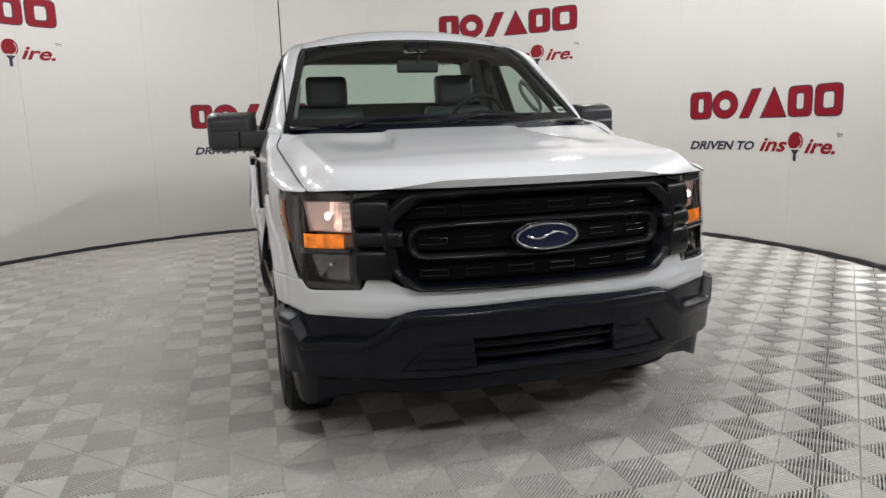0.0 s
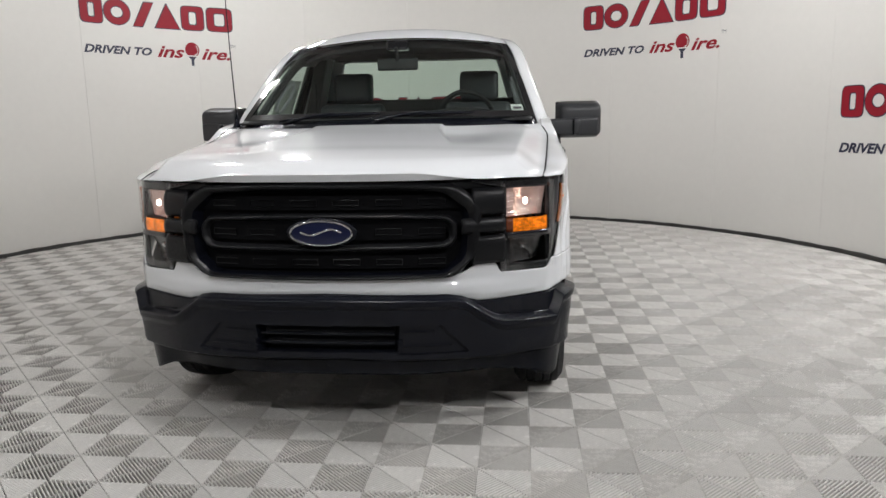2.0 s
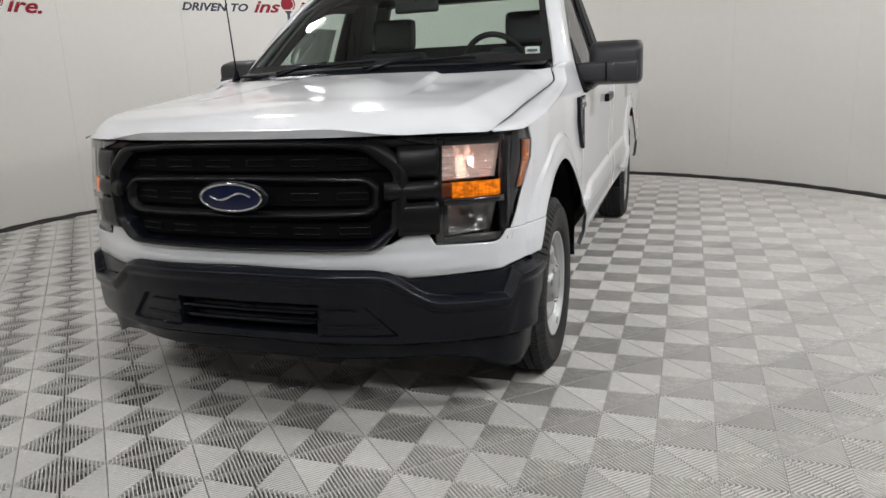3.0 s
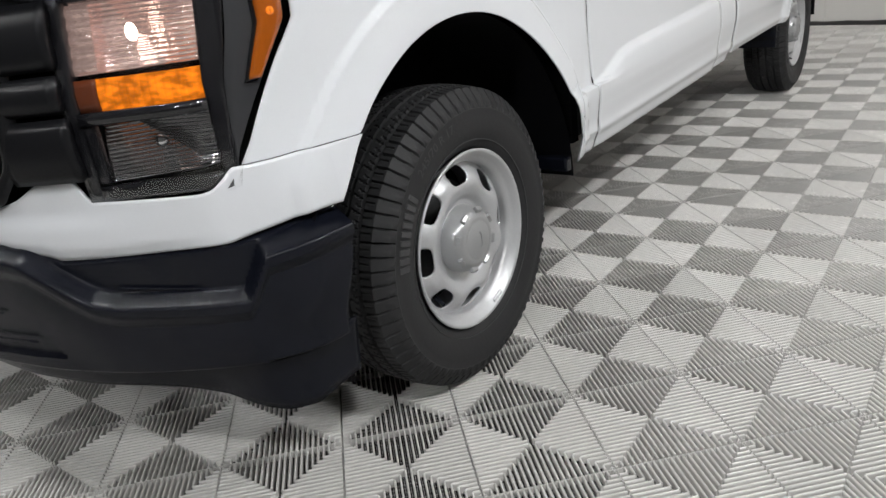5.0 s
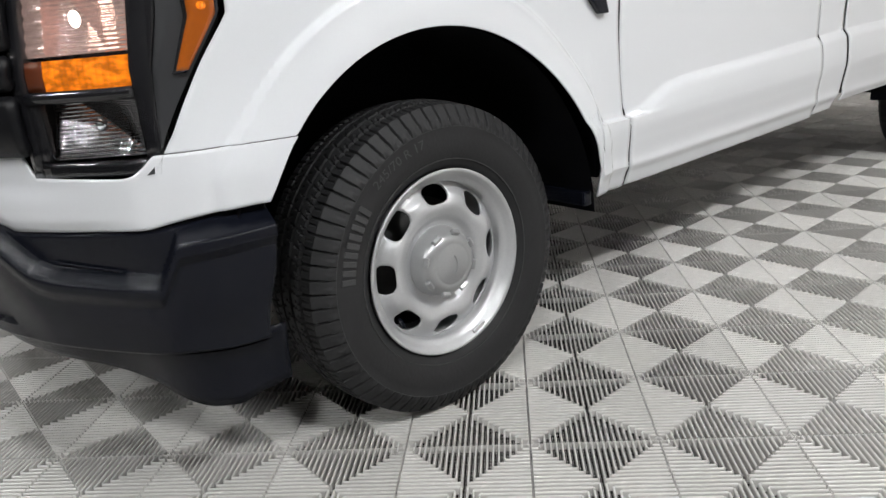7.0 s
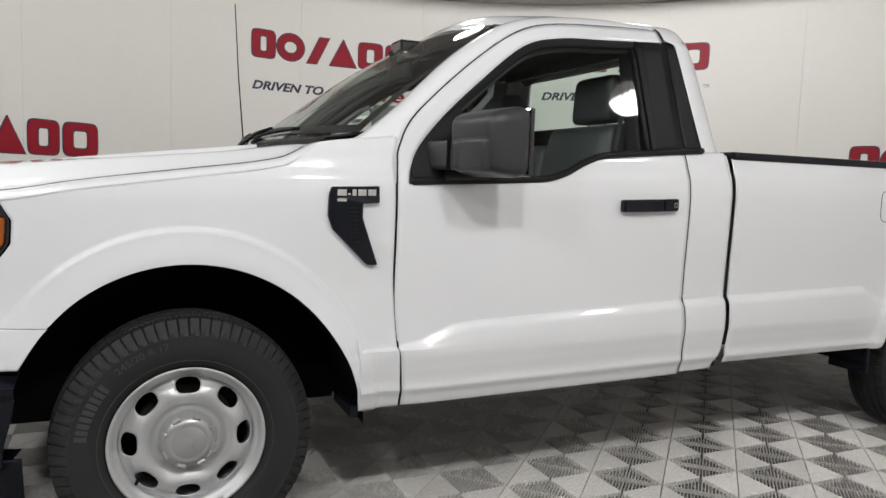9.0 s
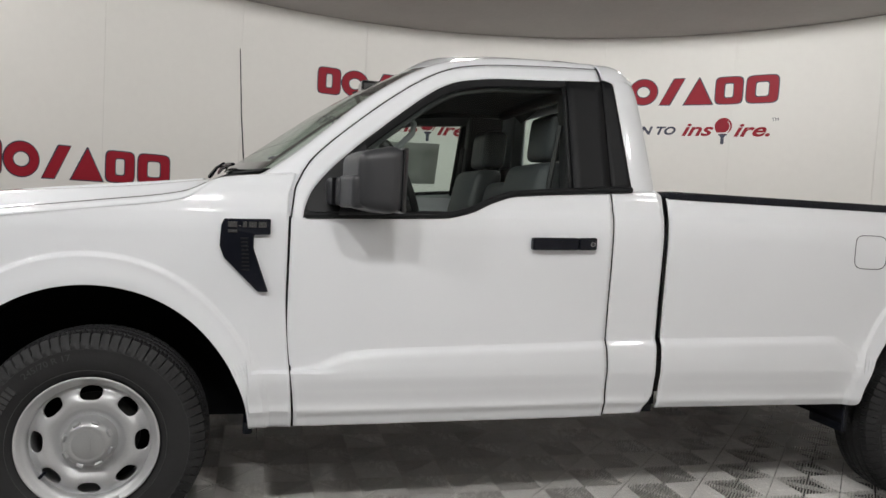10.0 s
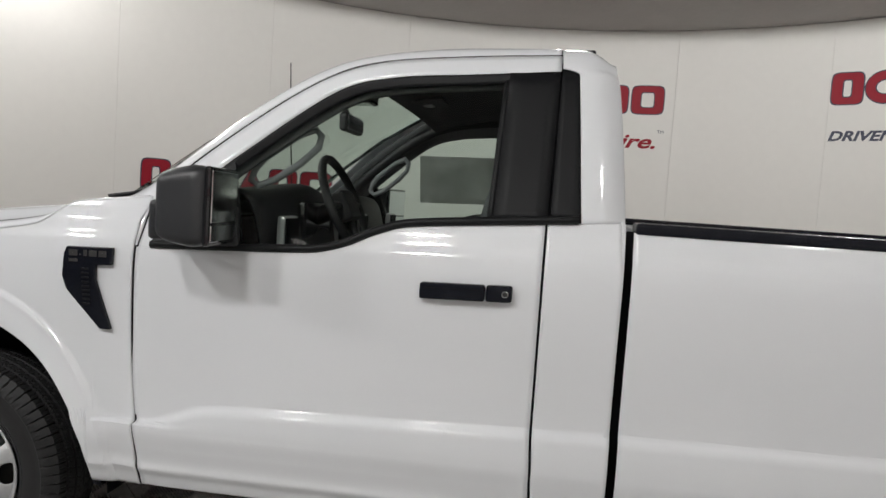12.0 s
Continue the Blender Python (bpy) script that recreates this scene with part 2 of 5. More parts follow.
def letters(text, size, shear=0.0, bold=0.0):
    """A flat mesh of words in the built-in font: vertices and faces, baseline at 0."""
    cu = bpy.data.curves.new("words", "FONT")
    cu.body, cu.size, cu.shear = text, size, shear
    cu.resolution_u = 3
    cu.offset = bold
    ob = new("words", cu)
    bpy.context.view_layer.update()
    me = bpy.data.meshes.new_from_object(ob.evaluated_get(bpy.context.evaluated_depsgraph_get()))
    verts = [tuple(v.co) for v in me.vertices]
    faces = [tuple(p.vertices) for p in me.polygons]
    bpy.data.objects.remove(ob)
    bpy.data.curves.remove(cu)
    bpy.data.meshes.remove(me)
    return verts, faces


# ---------------------------------------------------------------- the round booth
def on_wall(angle, z, inset=0.0):
    a = radians(angle)
    return Vector((CX + (R - inset) * math.sin(a), CY + (R - inset) * math.cos(a), z))


def wall_panel(parent, a0, a1):
    n = 14
    verts, faces = [], []
    for k in range(n + 1):
        a = a0 + (a1 - a0) * k / n
        for z, ins in ((0.0, 0), (TOP, 0), (TOP, -0.05), (0.0, -0.05)):
            verts.append(on_wall(a, z, ins))
    for k in range(n):
        for q in range(4):
            i, j = k * 4 + q, k * 4 + (q + 1) % 4
            faces.append((i, j, j + 4, i + 4))
    faces += [(3, 2, 1, 0), (n * 4, n * 4 + 1, n * 4 + 2, n * 4 + 3)]
    return sharp(raw("panel", verts, faces, WALL, parent))


wall = tagged(new("wall_round"), "curved white panelled booth wall with printed signs", "wall", kind="structure")
WALL_FROM, WALL_TO, JOINT, STEP = -162.0, 106.0, 30.0, 18.0
edge = WALL_FROM
while edge < WALL_TO - 0.1:
    far_edge = min(JOINT - STEP * math.floor((JOINT - edge - 0.5) / STEP), WALL_TO)
    wall_panel(wall, edge + 0.012, far_edge - 0.012)
    edge = far_edge

# unseen walls added to close the hall, coloured dark so gloss parts reflect dark
bm = box(-7.0, 7.0, -7.6, -7.4, 0, TOP)
tagged(part("wall_south", bm, HALL), "unseen dark grey wall added round the hall to darken reflections", "wall", kind="structure")
bm = box(-7.2, -7.0, -7.6, 7.2, 0, TOP)
tagged(part("wall_west", bm, HALL), "unseen dark grey wall added round the hall to darken reflections", "wall", kind="structure")
bm = box(7.0, 7.2, -7.6, 7.2, 0, TOP)
tagged(part("wall_east", bm, HALL), "unseen dark grey wall added round the hall to darken reflections", "wall", kind="structure")
bm = box(-7.2, 7.2, 7.2, 7.4, 0, TOP)
tagged(part("wall_north", bm, HALL), "unseen dark grey wall added round the hall to darken reflections", "wall", kind="structure")

tagged(part("ceiling", box(-7.2, 7.2, -7.6, 7.4, TOP + 0.004, TOP + 0.15), CEIL), "matt grey ceiling above the booth wall", "ceiling", kind="structure")
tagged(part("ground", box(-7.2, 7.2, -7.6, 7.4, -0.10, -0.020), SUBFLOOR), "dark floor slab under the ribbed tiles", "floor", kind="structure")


def skirting():
    n = 220
    verts, faces = [], []
    for k in range(n + 1):
        a = WALL_FROM + (WALL_TO - WALL_FROM) * k / n
        w = 0.003 * math.sin(k * 1.7) + 0.002 * math.sin(k * 0.43)
        for z, ins in ((-0.020, 0.05 + w), (0.022 + w, 0.045 + w), (0.034 + w, 0.02), (0.034 + w, 0.002)):
            verts.append(on_wall(a, z, ins))
    for k in range(n):
        for q in range(3):
            i = k * 4 + q
            faces.append((i, i + 1, i + 5, i + 4))
    return raw("baseboard", verts, faces, SKIRT, label="black rubber strip along the foot of the wall")


tagged(skirting(), category="skirting", kind="structure")


# ---------------------------------------------------------------- signs printed on the wall
def bent(name, verts, faces, material, parent, angle, z0, inset):
    pts = [on_wall(angle + math.degrees(a * 1.03 / R), z0 + b, inset) for a, b, *_ in verts]
    return raw(name, pts, faces, material, parent, smooth=False)


def lettered(verts, faces, material, parent, angle, z0, inset):
    """Each joined shape of the words as a part of its own."""
    owner = list(range(len(verts)))

    def root(i):
        while owner[i] != i:
            owner[i] = owner[owner[i]]
            i = owner[i]
        return i
    for f in faces:
        for i in f[1:]:
            owner[root(i)] = root(f[0])
    groups = {}
    for f in faces:
        groups.setdefault(root(f[0]), []).append(f)
    for fs in groups.values():
        used = sorted({i for f in fs for i in f})
        at = {i: k for k, i in enumerate(used)}
        bent("letter", [verts[i] for i in used], [tuple(at[i] for i in f) for f in fs], material, parent, angle, z0, inset)


def ring_shape(outer, inner):
    n = len(outer)
    return list(outer) + list(inner), [(k, (k + 1) % n, n + (k + 1) % n, n + k) for k in range(n)]


def resample(points, n):
    pts = [Vector((*p, 0)) for p in points]
    pts.append(pts[0])
    lens = [(b - a).length for a, b in zip(pts, pts[1:])]
    total, out = sum(lens), []
    for k in range(n):
        d = total * k / n
        for i, l in enumerate(lens):
            if d <= l:
                p = pts[i].lerp(pts[i + 1], d / max(l, 1e-9))
                out.append((p.x, p.y))
                break
            d -= l
    return out


def plain_shape(kind, x, w, h, grow):
    """One of the plain marks that stand for the brand word: a ring or a bar."""
    c, m = x + w / 2, h / 2
    if kind == "oval":
        f = lambda s: [(c + (w / 2 + s) * math.cos(a), m + (h / 2 + s) * math.sin(a)) for a in np.linspace(0, 2 * math.pi, 48, endpoint=False)]
        return ring_shape(f(grow), f(-0.075 - grow))
    if kind == "slant":
        p = [(x - grow, -grow), (x + w * 0.42 + grow, -grow), (x + w + grow, h + grow), (x + w * 0.58 - grow, h + grow)]
        return resample(p, 48), [tuple(range(48))]
    if kind == "wedge":
        f = lambda s: resample([(x - s * 1.6, -s), (x + w + s * 1.6, -s), (c + s * 0.3, h + s * 2), (c - s * 0.3, h + s * 2)], 48)
        return f(grow), [tuple(range(48))]
    def pill(a, b):
        pts = []
        for t in np.linspace(0, 2 * math.pi, 48, endpoint=False):
            u, v = math.cos(t), math.sin(t)
            pts.append((c + a * math.copysign(abs(u) ** 0.35, u), m + b * math.copysign(abs(v) ** 0.35, v)))
        return pts
    return ring_shape(pill(w / 2 + grow, h / 2 + grow), pill(w / 2 - 0.085 - grow, h / 2 - 0.06 - grow))


WORD = [("pill", 0.00, 0.25), ("oval", 0.27, 0.30), ("slant", 0.60, 0.25), ("wedge", 0.86, 0.29), ("pill", 1.18, 0.27), ("pill", 1.49, 0.31)]


def sign(left_angle, z0):
    """A wall sign: plain red marks for the brand word, and the line of words below."""
    top = tagged(new("wall_sign"), "red and navy lettered dealer sign printed on the white wall", "sign", group="signs on the wall")
    for kind, x, w in WORD:
        h = 0.285
        v, f = plain_shape(kind, x, w, h, 0.010)
        bent("mark_edge", v, f, NAVY, top, left_angle, z0, 0.003)
        v, f = plain_shape(kind, x, w, h, 0.0)
        bent("mark", v, f, RED, top, left_angle, z0, 0.006)
    v, f = letters("DRIVEN TO", 0.124, 0.28, 0.0045)
    k = 0.79 / (max(p[0] for p in v) - min(p[0] for p in v))
    lettered([(p[0] * k, p[1]) for p in v], f, NAVY, top, left_angle, z0 - 0.335, 0.004)
    v, f = letters("ins", 0.20, 0.35, 0.005)
    k = 0.33 / (max(p[0] for p in v) - min(p[0] for p in v))
    lettered([(0.85 + p[0] * k, p[1]) for p in v], f, RED, top, left_angle, z0 - 0.345, 0.004)
    v, f = letters("ire.", 0.20, 0.35, 0.005)
    k = 0.36 / (max(p[0] for p in v) - min(p[0] for p in v))
    lettered([(1.385 + p[0] * k, p[1]) for p in v], f, RED, top, left_angle, z0 - 0.355, 0.004)
    v, f = letters("TM", 0.05)
    lettered([(1.76 + p[0], p[1]) for p in v], f, NAVY, top, left_angle, z0 - 0.20, 0.004)
    disc = [(1.285 + 0.088 * math.cos(a), 0.092 * math.sin(a)) for a in np.linspace(0, 2 * math.pi, 40, endpoint=False)]
    bent("ball", disc, [tuple(range(40))], RED, top, left_angle, z0 - 0.245, 0.004)
    arc = [(1.285 + 0.072 * math.cos(a), 0.075 * math.sin(a) - 0.004) for a in np.linspace(-1.2, 0.9, 20)]
    arc += [(1.285 + 0.03 + 0.035 * math.cos(a), 0.05 * math.sin(a) - 0.004) for a in np.linspace(1.2, -1.5, 20)]
    bent("ball_shine", arc, [tuple(range(40))], WALL, top, left_angle, z0 - 0.245, 0.007)
    band = [(1.205, -0.098), (1.365, -0.098), (1.335, -0.112), (1.235, -0.112)]
    bent("tee_cup", band, [(0, 1, 2, 3)], WALL, top, left_angle, z0 - 0.215, 0.008)
    tee = [(1.235, -0.115), (1.335, -0.115), (1.30, -0.15), (1.30, -0.225), (1.265, -0.225), (1.265, -0.15)]
    bent("tee", tee, [tuple(range(6))], NAVY, top, left_angle, z0 - 0.215, 0.005)
    return top


for angle, z0 in ((-59.8, 2.53), (-17.5, 1.39), (25.1, 2.47), (68.0, 1.31), (-103.0, 2.44), (-147.0, 1.30)):
    sign(angle, z0)


# ---------------------------------------------------------------- ceiling lamps
def downlight(x, y, share):
    """A round lamp set flush into the ceiling."""
    top = tagged(new("ceiling_light"), "round white downlight set into the grey ceiling", "lamp", group="ceiling downlights")
    top.matrix_basis = pose(x, y, TOP)
    v, f = lathe([(0.125, 0.0), (0.150, -0.004), (0.165, -0.010), (0.178, -0.006), (0.180, 0.003)], 40, "z")
    raw("trim_ring", v, f, LAMPBODY, top)
    part("diffuser", tube([(0, 0, 0.002), (0, 0, -0.004), (0, 0, -0.006)], [0.128, 0.128, 0.110], 32), LED, top, smooth=True)
    lamp = bpy.data.lights.new("downlight", "SPOT")
    lamp.energy, lamp.shadow_soft_size, lamp.color = LAMP_WATTS * share, 0.15, (1.0, 0.982, 0.958)
    lamp.spot_size, lamp.spot_blend = radians(180), 0.0
    ob = new("downlight", lamp)
    ob.matrix_basis = pose(x, y, TOP - 0.015)


for x, y, share in ((3.2, -2.0, 1.3), (3.8, -0.2, 1.5), (3.7, 0.9, 1.4), (2.4, 3.4, 0.4), (-1.6, -1.6, 0.42), (-2.0, 2.0, 0.55), (-1.8, 4.0, 0.80), (-0.6, -3.8, 0.9), (2.4, -4.2, 1.6), (0.1, -1.2, 0.65)):
    downlight(x, y, share)

# ---------------------------------------------------------------- the pickup truck
# front axle at y = 0, nose towards -y, driver's side at +x
WB, WZ, WR = 3.594, 0.392, 0.390
truck = tagged(new("pickup_truck"), "white regular-cab pickup truck with black grille and steel wheels", "truck")

PLAN = [(0.0, -0.985), (0.30, -0.968), (0.50, -0.92), (0.63, -0.866), (0.73, -0.806), (0.83, -0.732), (0.91, -0.662), (0.962, -0.592), (0.992, -0.53), (1.006, -0.45)]


def catmull(pts, s):
    n = len(pts) - 1
    k = min(int(s * n), n - 1)
    t = s * n - k
    p = [Vector(pts[max(min(k + d, n), 0)]) for d in (-1, 0, 1, 2)]
    return 0.5 * (2 * p[1] + (p[2] - p[0]) * t + (2 * p[0] - 5 * p[1] + 4 * p[2] - p[3]) * t * t + (3 * p[1] - p[0] - 3 * p[2] + p[3]) * t ** 3)


def nose(s, off=0.0):
    """The plan line of the front, s from -1 (passenger's side) to 1; off pushes it outwards."""
    a = abs(s)
    p, q = catmull(PLAN, max(a - 0.004, 0)), catmull(PLAN, min(a + 0.004, 1))
    d = (q - p).normalized()
    p = catmull(PLAN, a)
    p = Vector((p.x + d.y * off, p.y - d.x * off))
    return Vector((p.x if s >= 0 else -p.x, p.y))


PLAN_S = [catmull(PLAN, k / 240) for k in range(241)]
PLAN_Y = [p.y for p in PLAN_S] + [-0.36, -0.30]
PLAN_X = [p.x for p in PLAN_S] + [1.006, 1.006]


def s_of(x):
    """The place on the plan line whose half-width is x."""
    lo, hi = 0.0, 1.0
    for _ in range(30):
        m = (lo + hi) / 2
        if catmull(PLAN, m).x < x:
            lo = m
        else:
            hi = m
    return lo


def on_nose(x, z, off=0.0):
    s = s_of(min(abs(x), 1.004))
    p = nose(s if x >= 0 else -s, off)
    lean = 0.035 * max(z - 0.95, 0) / 0.2
    return Vector((p.x, p.y + lean, z))


def arch(y, cy):
    d = 1 - ((y - cy) / (0.505 if cy == 0.0 and y < cy else 0.535)) ** 2
    return 0.42 + 0.552 * math.sqrt(d) if d > 0 else 0.0


CREASE = [(0.0, 0.672), (0.66, 0.677), (0.74, 0.692), (0.86, 0.742), (0.95, 0.752), (2.92, 0.792), (3.06, 0.715), (3.3, 0.70), (4.2, 0.70)]


def side_x(y, z):
    """Half-width of the body side at (y, z)."""
    c = lerp_table(CREASE, y)
    q = ease(0.50, 0.62, y) if y < 2 else ease(3.10, 2.99, y)
    k1, k2, k3 = 1.005 - 0.001 * q, 1.005 - 0.0155 * q, 1.005 - 0.018 * q
    table = [(0.44, 0.950), (0.465, 0.972), (0.50, 0.984), (0.528, 0.997), (0.545, 0.996), (0.60, 1.004), (0.655, 1.012), (0.667, 1.012), (max(c - 0.034, 0.672), 1.007 if c > 0.71 else 1.009), (c - 0.022, k1), (c - 0.001, k2), (c + 0.004, k3), (0.90, 0.9895), (1.05, 0.996), (1.16, 0.998), (1.235, 0.990), (1.27, 0.976), (1.31, 0.962), (1.345, 0.944), (1.40, 0.925)]
    x = smooth_table(table, z)
    for cy in (0.0, WB):
        e = math.hypot((y - cy) / 0.60, max(z - 0.42, 0) / 0.668)
        if e < 1.03 and z > 0.42:
            x += 0.012 * ease(1.005, 0.972, e) + 0.009 * ease(0.97, 0.85, e)
        if z <= 0.70 and abs(y - cy) < 0.62:
            x += 0.010 * ease(0.62, 0.54, abs(y - cy)) * ease(0.70, 0.6, z)
    if y < -0.30:
        x += float(np.interp(y, PLAN_Y, PLAN_X)) - 1.006
    return x + 0.030 * ease(-0.52, -0.25, y) + 0.015 * ease(0.1, 0.6, y)


def panel(name, y0, y1, z0, z1, nu, nv, parent, label="", right=False, material=None, t=0.004):
    """A body side panel between edges given as functions: y0(z-share), y1, z0(y), z1(y)."""
    sgn = -1 if right else 1

    def fn(u, v):
        a, b = y0(v), y1(v)
        y = a + (b - a) * u
        lo, hi = z0(y), z1(y)
        z = lo + (hi - lo) * v
        return Vector((sgn * side_x(y, z), y, z))
    ob = sheet(name, fn, nu, nv, material or PAINT, parent, label)
    if right:
        ob.data.flip_normals()
    sharp(ob, 20)
    thick(ob, t, -1.0)
    return ob


def both(fn):
    return [fn(False), fn(True)]


# --- fenders
HLEDGE = [(0.0, -0.598), (0.10, -0.574), (0.66, -0.463), (0.84, -0.460), (1.0, -0.492)]
FTOP = [(-0.68, 1.150), (-0.46, 1.185), (-0.30, 1.215), (0.0, 1.26), (0.29, 1.302), (0.42, 1.358), (0.64, 1.385)]


def fender_low(y):
    if y < 0.526:
        seam = 0.792
        return max(arch(y, 0.0), seam if y < -0.2 else 0, 0.456)
    return 0.456


def fender(right):
    top = panel("fender", lambda v: lerp_table(HLEDGE, v), lambda v: 0.634 + 0.036 * ease(0.55, 0.0, v) * 1.0 + 0.02 * ease(0.9, 1.0, v),
                fender_low, lambda y: smooth_table(FTOP, y) - 0.024 * (1 - ease(0.30, 0.42, y)) * ease(-0.52, -0.46, y), 120, 110, truck, right=right)
    return top


both(fender)


# --- cab lower sides
BELT = [(0.60, 1.222), (1.19, 1.234), (1.28, 1.252), (1.38, 1.296), (1.47, 1.322), (1.72, 1.337), (2.1, 1.35)]


def door_front(v):
    return 0.642 + 0.036 * ease(0.55, 0.0, v)


def door_rear(v):
    return 1.868 - 0.006 * ease(0.2, 0.35, v) + 0.008 * ease(0.2, 0.0, v)


def door(right):
    ob = panel("door", door_front, door_rear, lambda y: 0.462, lambda y: smooth_table(BELT, y), 70, 220, truck, "white front door with black handle", right=right)
    return ob


doors = both(door)


def corner(right):
    return panel("cab_corner", lambda v: door_rear(v) + 0.007, lambda v: 2.088 - 0.035 * ease(0.08, 0.0, v) - 0.01 * ease(0.8, 1.0, v), lambda y: 0.472 + 0.02 * ease(2.02, 2.09, y), lambda y: smooth_table(BELT, y), 20, 220, truck, right=right)


both(corner)


# --- greenhouse
def glass_x(z):
    return 0.984 - (z - 1.34) * 0.378 - 0.05 * ease(1.72, 1.90, z) * (z - 1.72) / 0.18


SEAM = [(0.645, 1.222), (0.652, 1.29), (0.664, 1.35), (0.732, 1.462), (0.93, 1.623), (1.142, 1.758), (1.323, 1.819), (1.60, 1.846), (1.874, 1.860)]
TRIMO = [(0.682, 1.220), (0.690, 1.27), (0.722, 1.340), (0.80, 1.430), (0.935, 1.545), (1.185, 1.722), (1.364, 1.772), (1.60, 1.788), (1.874, 1.806)]
TRIMI = [(0.725, 1.255), (0.728, 1.285), (0.752, 1.335), (0.83, 1.420), (0.965, 1.532), (1.20, 1.694), (1.368, 1.742), (1.58, 1.757), (1.705, 1.766)]
PILLAR = [(0.50, 1.352), (0.535, 1.375), (0.57, 1.398), (0.68, 1.485), (0.88, 1.648), (1.08, 1.775), (1.245, 1.842), (1.50, 1.884), (1.874, 1.893)]


def along(line, s):
    p = catmull([(a, b, 0) for a, b in line], s)
    return p.x, p.y


def strip(name, A, B, nu, nv, parent, material, right, push=0.0, pushb=None, label="", t=0.006):
    sgn = -1 if right else 1
    pushb = push if pushb is None else pushb

    def fn(u, v):
        (ya, za), (yb, zb) = along(A, u), along(B, u)
        y, z = ya + (yb - ya) * v, za + (zb - za) * v
        return Vector((sgn * (glass_x(z) + push + (pushb - push) * v), y, z))
    ob = sheet(name, fn, nu, nv, material, parent, label)
    if right:
        ob.data.flip_normals()
    return thick(ob, t, 0.0)


for right in (False, True):
    d = doors[1 if right else 0]
    strip("door_frame", TRIMO, SEAM, 60, 4, d, PAINT, right, 0.0)
    strip("window_trim", TRIMI, TRIMO, 60, 4, d, TRIM, right, -0.012, 0.002, "black window surround")


def roof_edge(right):
    """White pillar and roof rail from the cowl to the back of the cab."""
    sgn = -1 if right else 1

    def fn(u, v):
        (ya, za), (yb, zb) = along(SEAM, u), along(PILLAR, u)
        y, z = ya + (yb - ya) * v, za + (zb - za) * v
        bulge = 0.012 * math.sin(math.pi * v)
        x = glass_x(za) + (glass_x(zb) - 0.071 - glass_x(za)) * v + bulge
        return Vector((sgn * x, y - 0.006 * (1 - v), z + 0.010 * math.sin(math.pi * v)))
    ob = sheet("roof_rail", fn, 80, 8, PAINT, truck)
    if right:
        ob.data.flip_normals()
    return thick(ob, 0.008, 0.0)


both(roof_edge)
for right in (False, True):
    sgn = -1 if right else 1

    def inner_trim(u, v, sgn=sgn):
        s = 0.30 + 0.70 * u
        (ya, za), (yb, zb) = along(TRIMI, s), along(PILLAR, s)
        y, z = ya + (yb - ya) * v, za + (zb - za) * v
        return Vector((sgn * (glass_x(z) - 0.045 - 0.05 * v * v), y + 0.012 + 0.02 * v, z - 0.012 - 0.018 * v))
    thick(sheet("inner_pillar_trim", inner_trim, 50, 5, PILLARM, truck, "grey pillar trim inside the cab"), 0.012, 0.0)

# windscreen
WSB = lambda x: (0.385 + 0.165 * abs(x / 0.895) ** 2.2, 1.405 - 0.01 * abs(x))
WST = lambda x: (1.128 + 0.085 * abs(x / 0.70) ** 2, 1.866 - 0.042 * abs(x / 0.70) ** 2)


def windscreen(u, v):
    k = 2 * u - 1
    xb, xt = 0.890 * k, 0.715 * k
    yb, zb = WSB(xb)
    yt, zt = WST(xt)
    bow = 0.035 * math.sin(math.pi * v)
    return Vector((xb + (xt - xb) * v, yb + (yt - yb) * v - bow * 0.6, zb + (zt - zb) * v + bow * 0.75))


ws = sheet("windscreen", windscreen, 32, 16, WSGLASS, truck, "clear curved windscreen")
ws.visible_shadow = False


def ws_band(name, v0, v1, u0=0.0, u1=1.0, lift=0.004):
    def fn(u, v):
        p = windscreen(u0 + (u1 - u0) * u, v0 + (v1 - v0) * v)
        return p + Vector((0, -0.5, 0.8)).normalized() * lift
    return sheet(name, fn, 32, 3, GLOSS, ws)


ws_band("frit_top", 0.972, 1.0)
ws_band("frit_bottom", 0.0, 0.06)
ws_band("frit_side", 0.0, 1.0, 0.0, 0.022)
ws_band("frit_side", 0.0, 1.0, 0.978, 1.0)


# roof
def roof(u, v):
    k = 2 * u - 1
    x = 0.715 * k
    yf, zf = WST(x)
    yb = 2.050 - 0.025 * abs(k) ** 3
    y = yf + (yb - yf) * v
    x -= 0.045 * k * ease(1.22, 1.55, y)
    crown = 1.905 + 0.066 * math.sin(math.pi * min(v * 0.62 + 0.06, 1)) - 0.03 * ease(0.72, 1.0, v)
    edge_z = lerp_table([(p[0], p[1]) for p in PILLAR], max(y, 1.25))
    z = edge_z + (crown - edge_z) * (1 - abs(k) ** 2.6)
    z = zf + (z - zf) * math.sin(math.pi / 2 * v / 0.14) if v < 0.14 else z
    z -= 0.062 * ease(0.90, 1.0, v) ** 1.9 * (1 - 0.25 * abs(k) ** 2)
    return Vector((x, y, z))


thick(sheet("roof", roof, 48, 30, PAINT, truck, "white roof panel"), 0.01)
rz = roof(0.5, 0.90).z
part("roof_lamp", box(-0.28, 0.28, 1.860, 1.995, rz - 0.03, rz + 0.040, 0.010), TRIM, truck, "dark third brake lamp on the roof edge")

# cab back, with its window
BACKY = [(0.47, 2.05), (0.80, 2.085), (1.34, 2.090), (1.45, 2.084), (1.63, 2.070), (1.76, 2.056), (1.83, 2.042), (1.86, 2.030), (1.90, 1.99)]


def back_half(z):
    return side_x(2.05, z) if z < 1.345 else glass_x(z) - 0.043


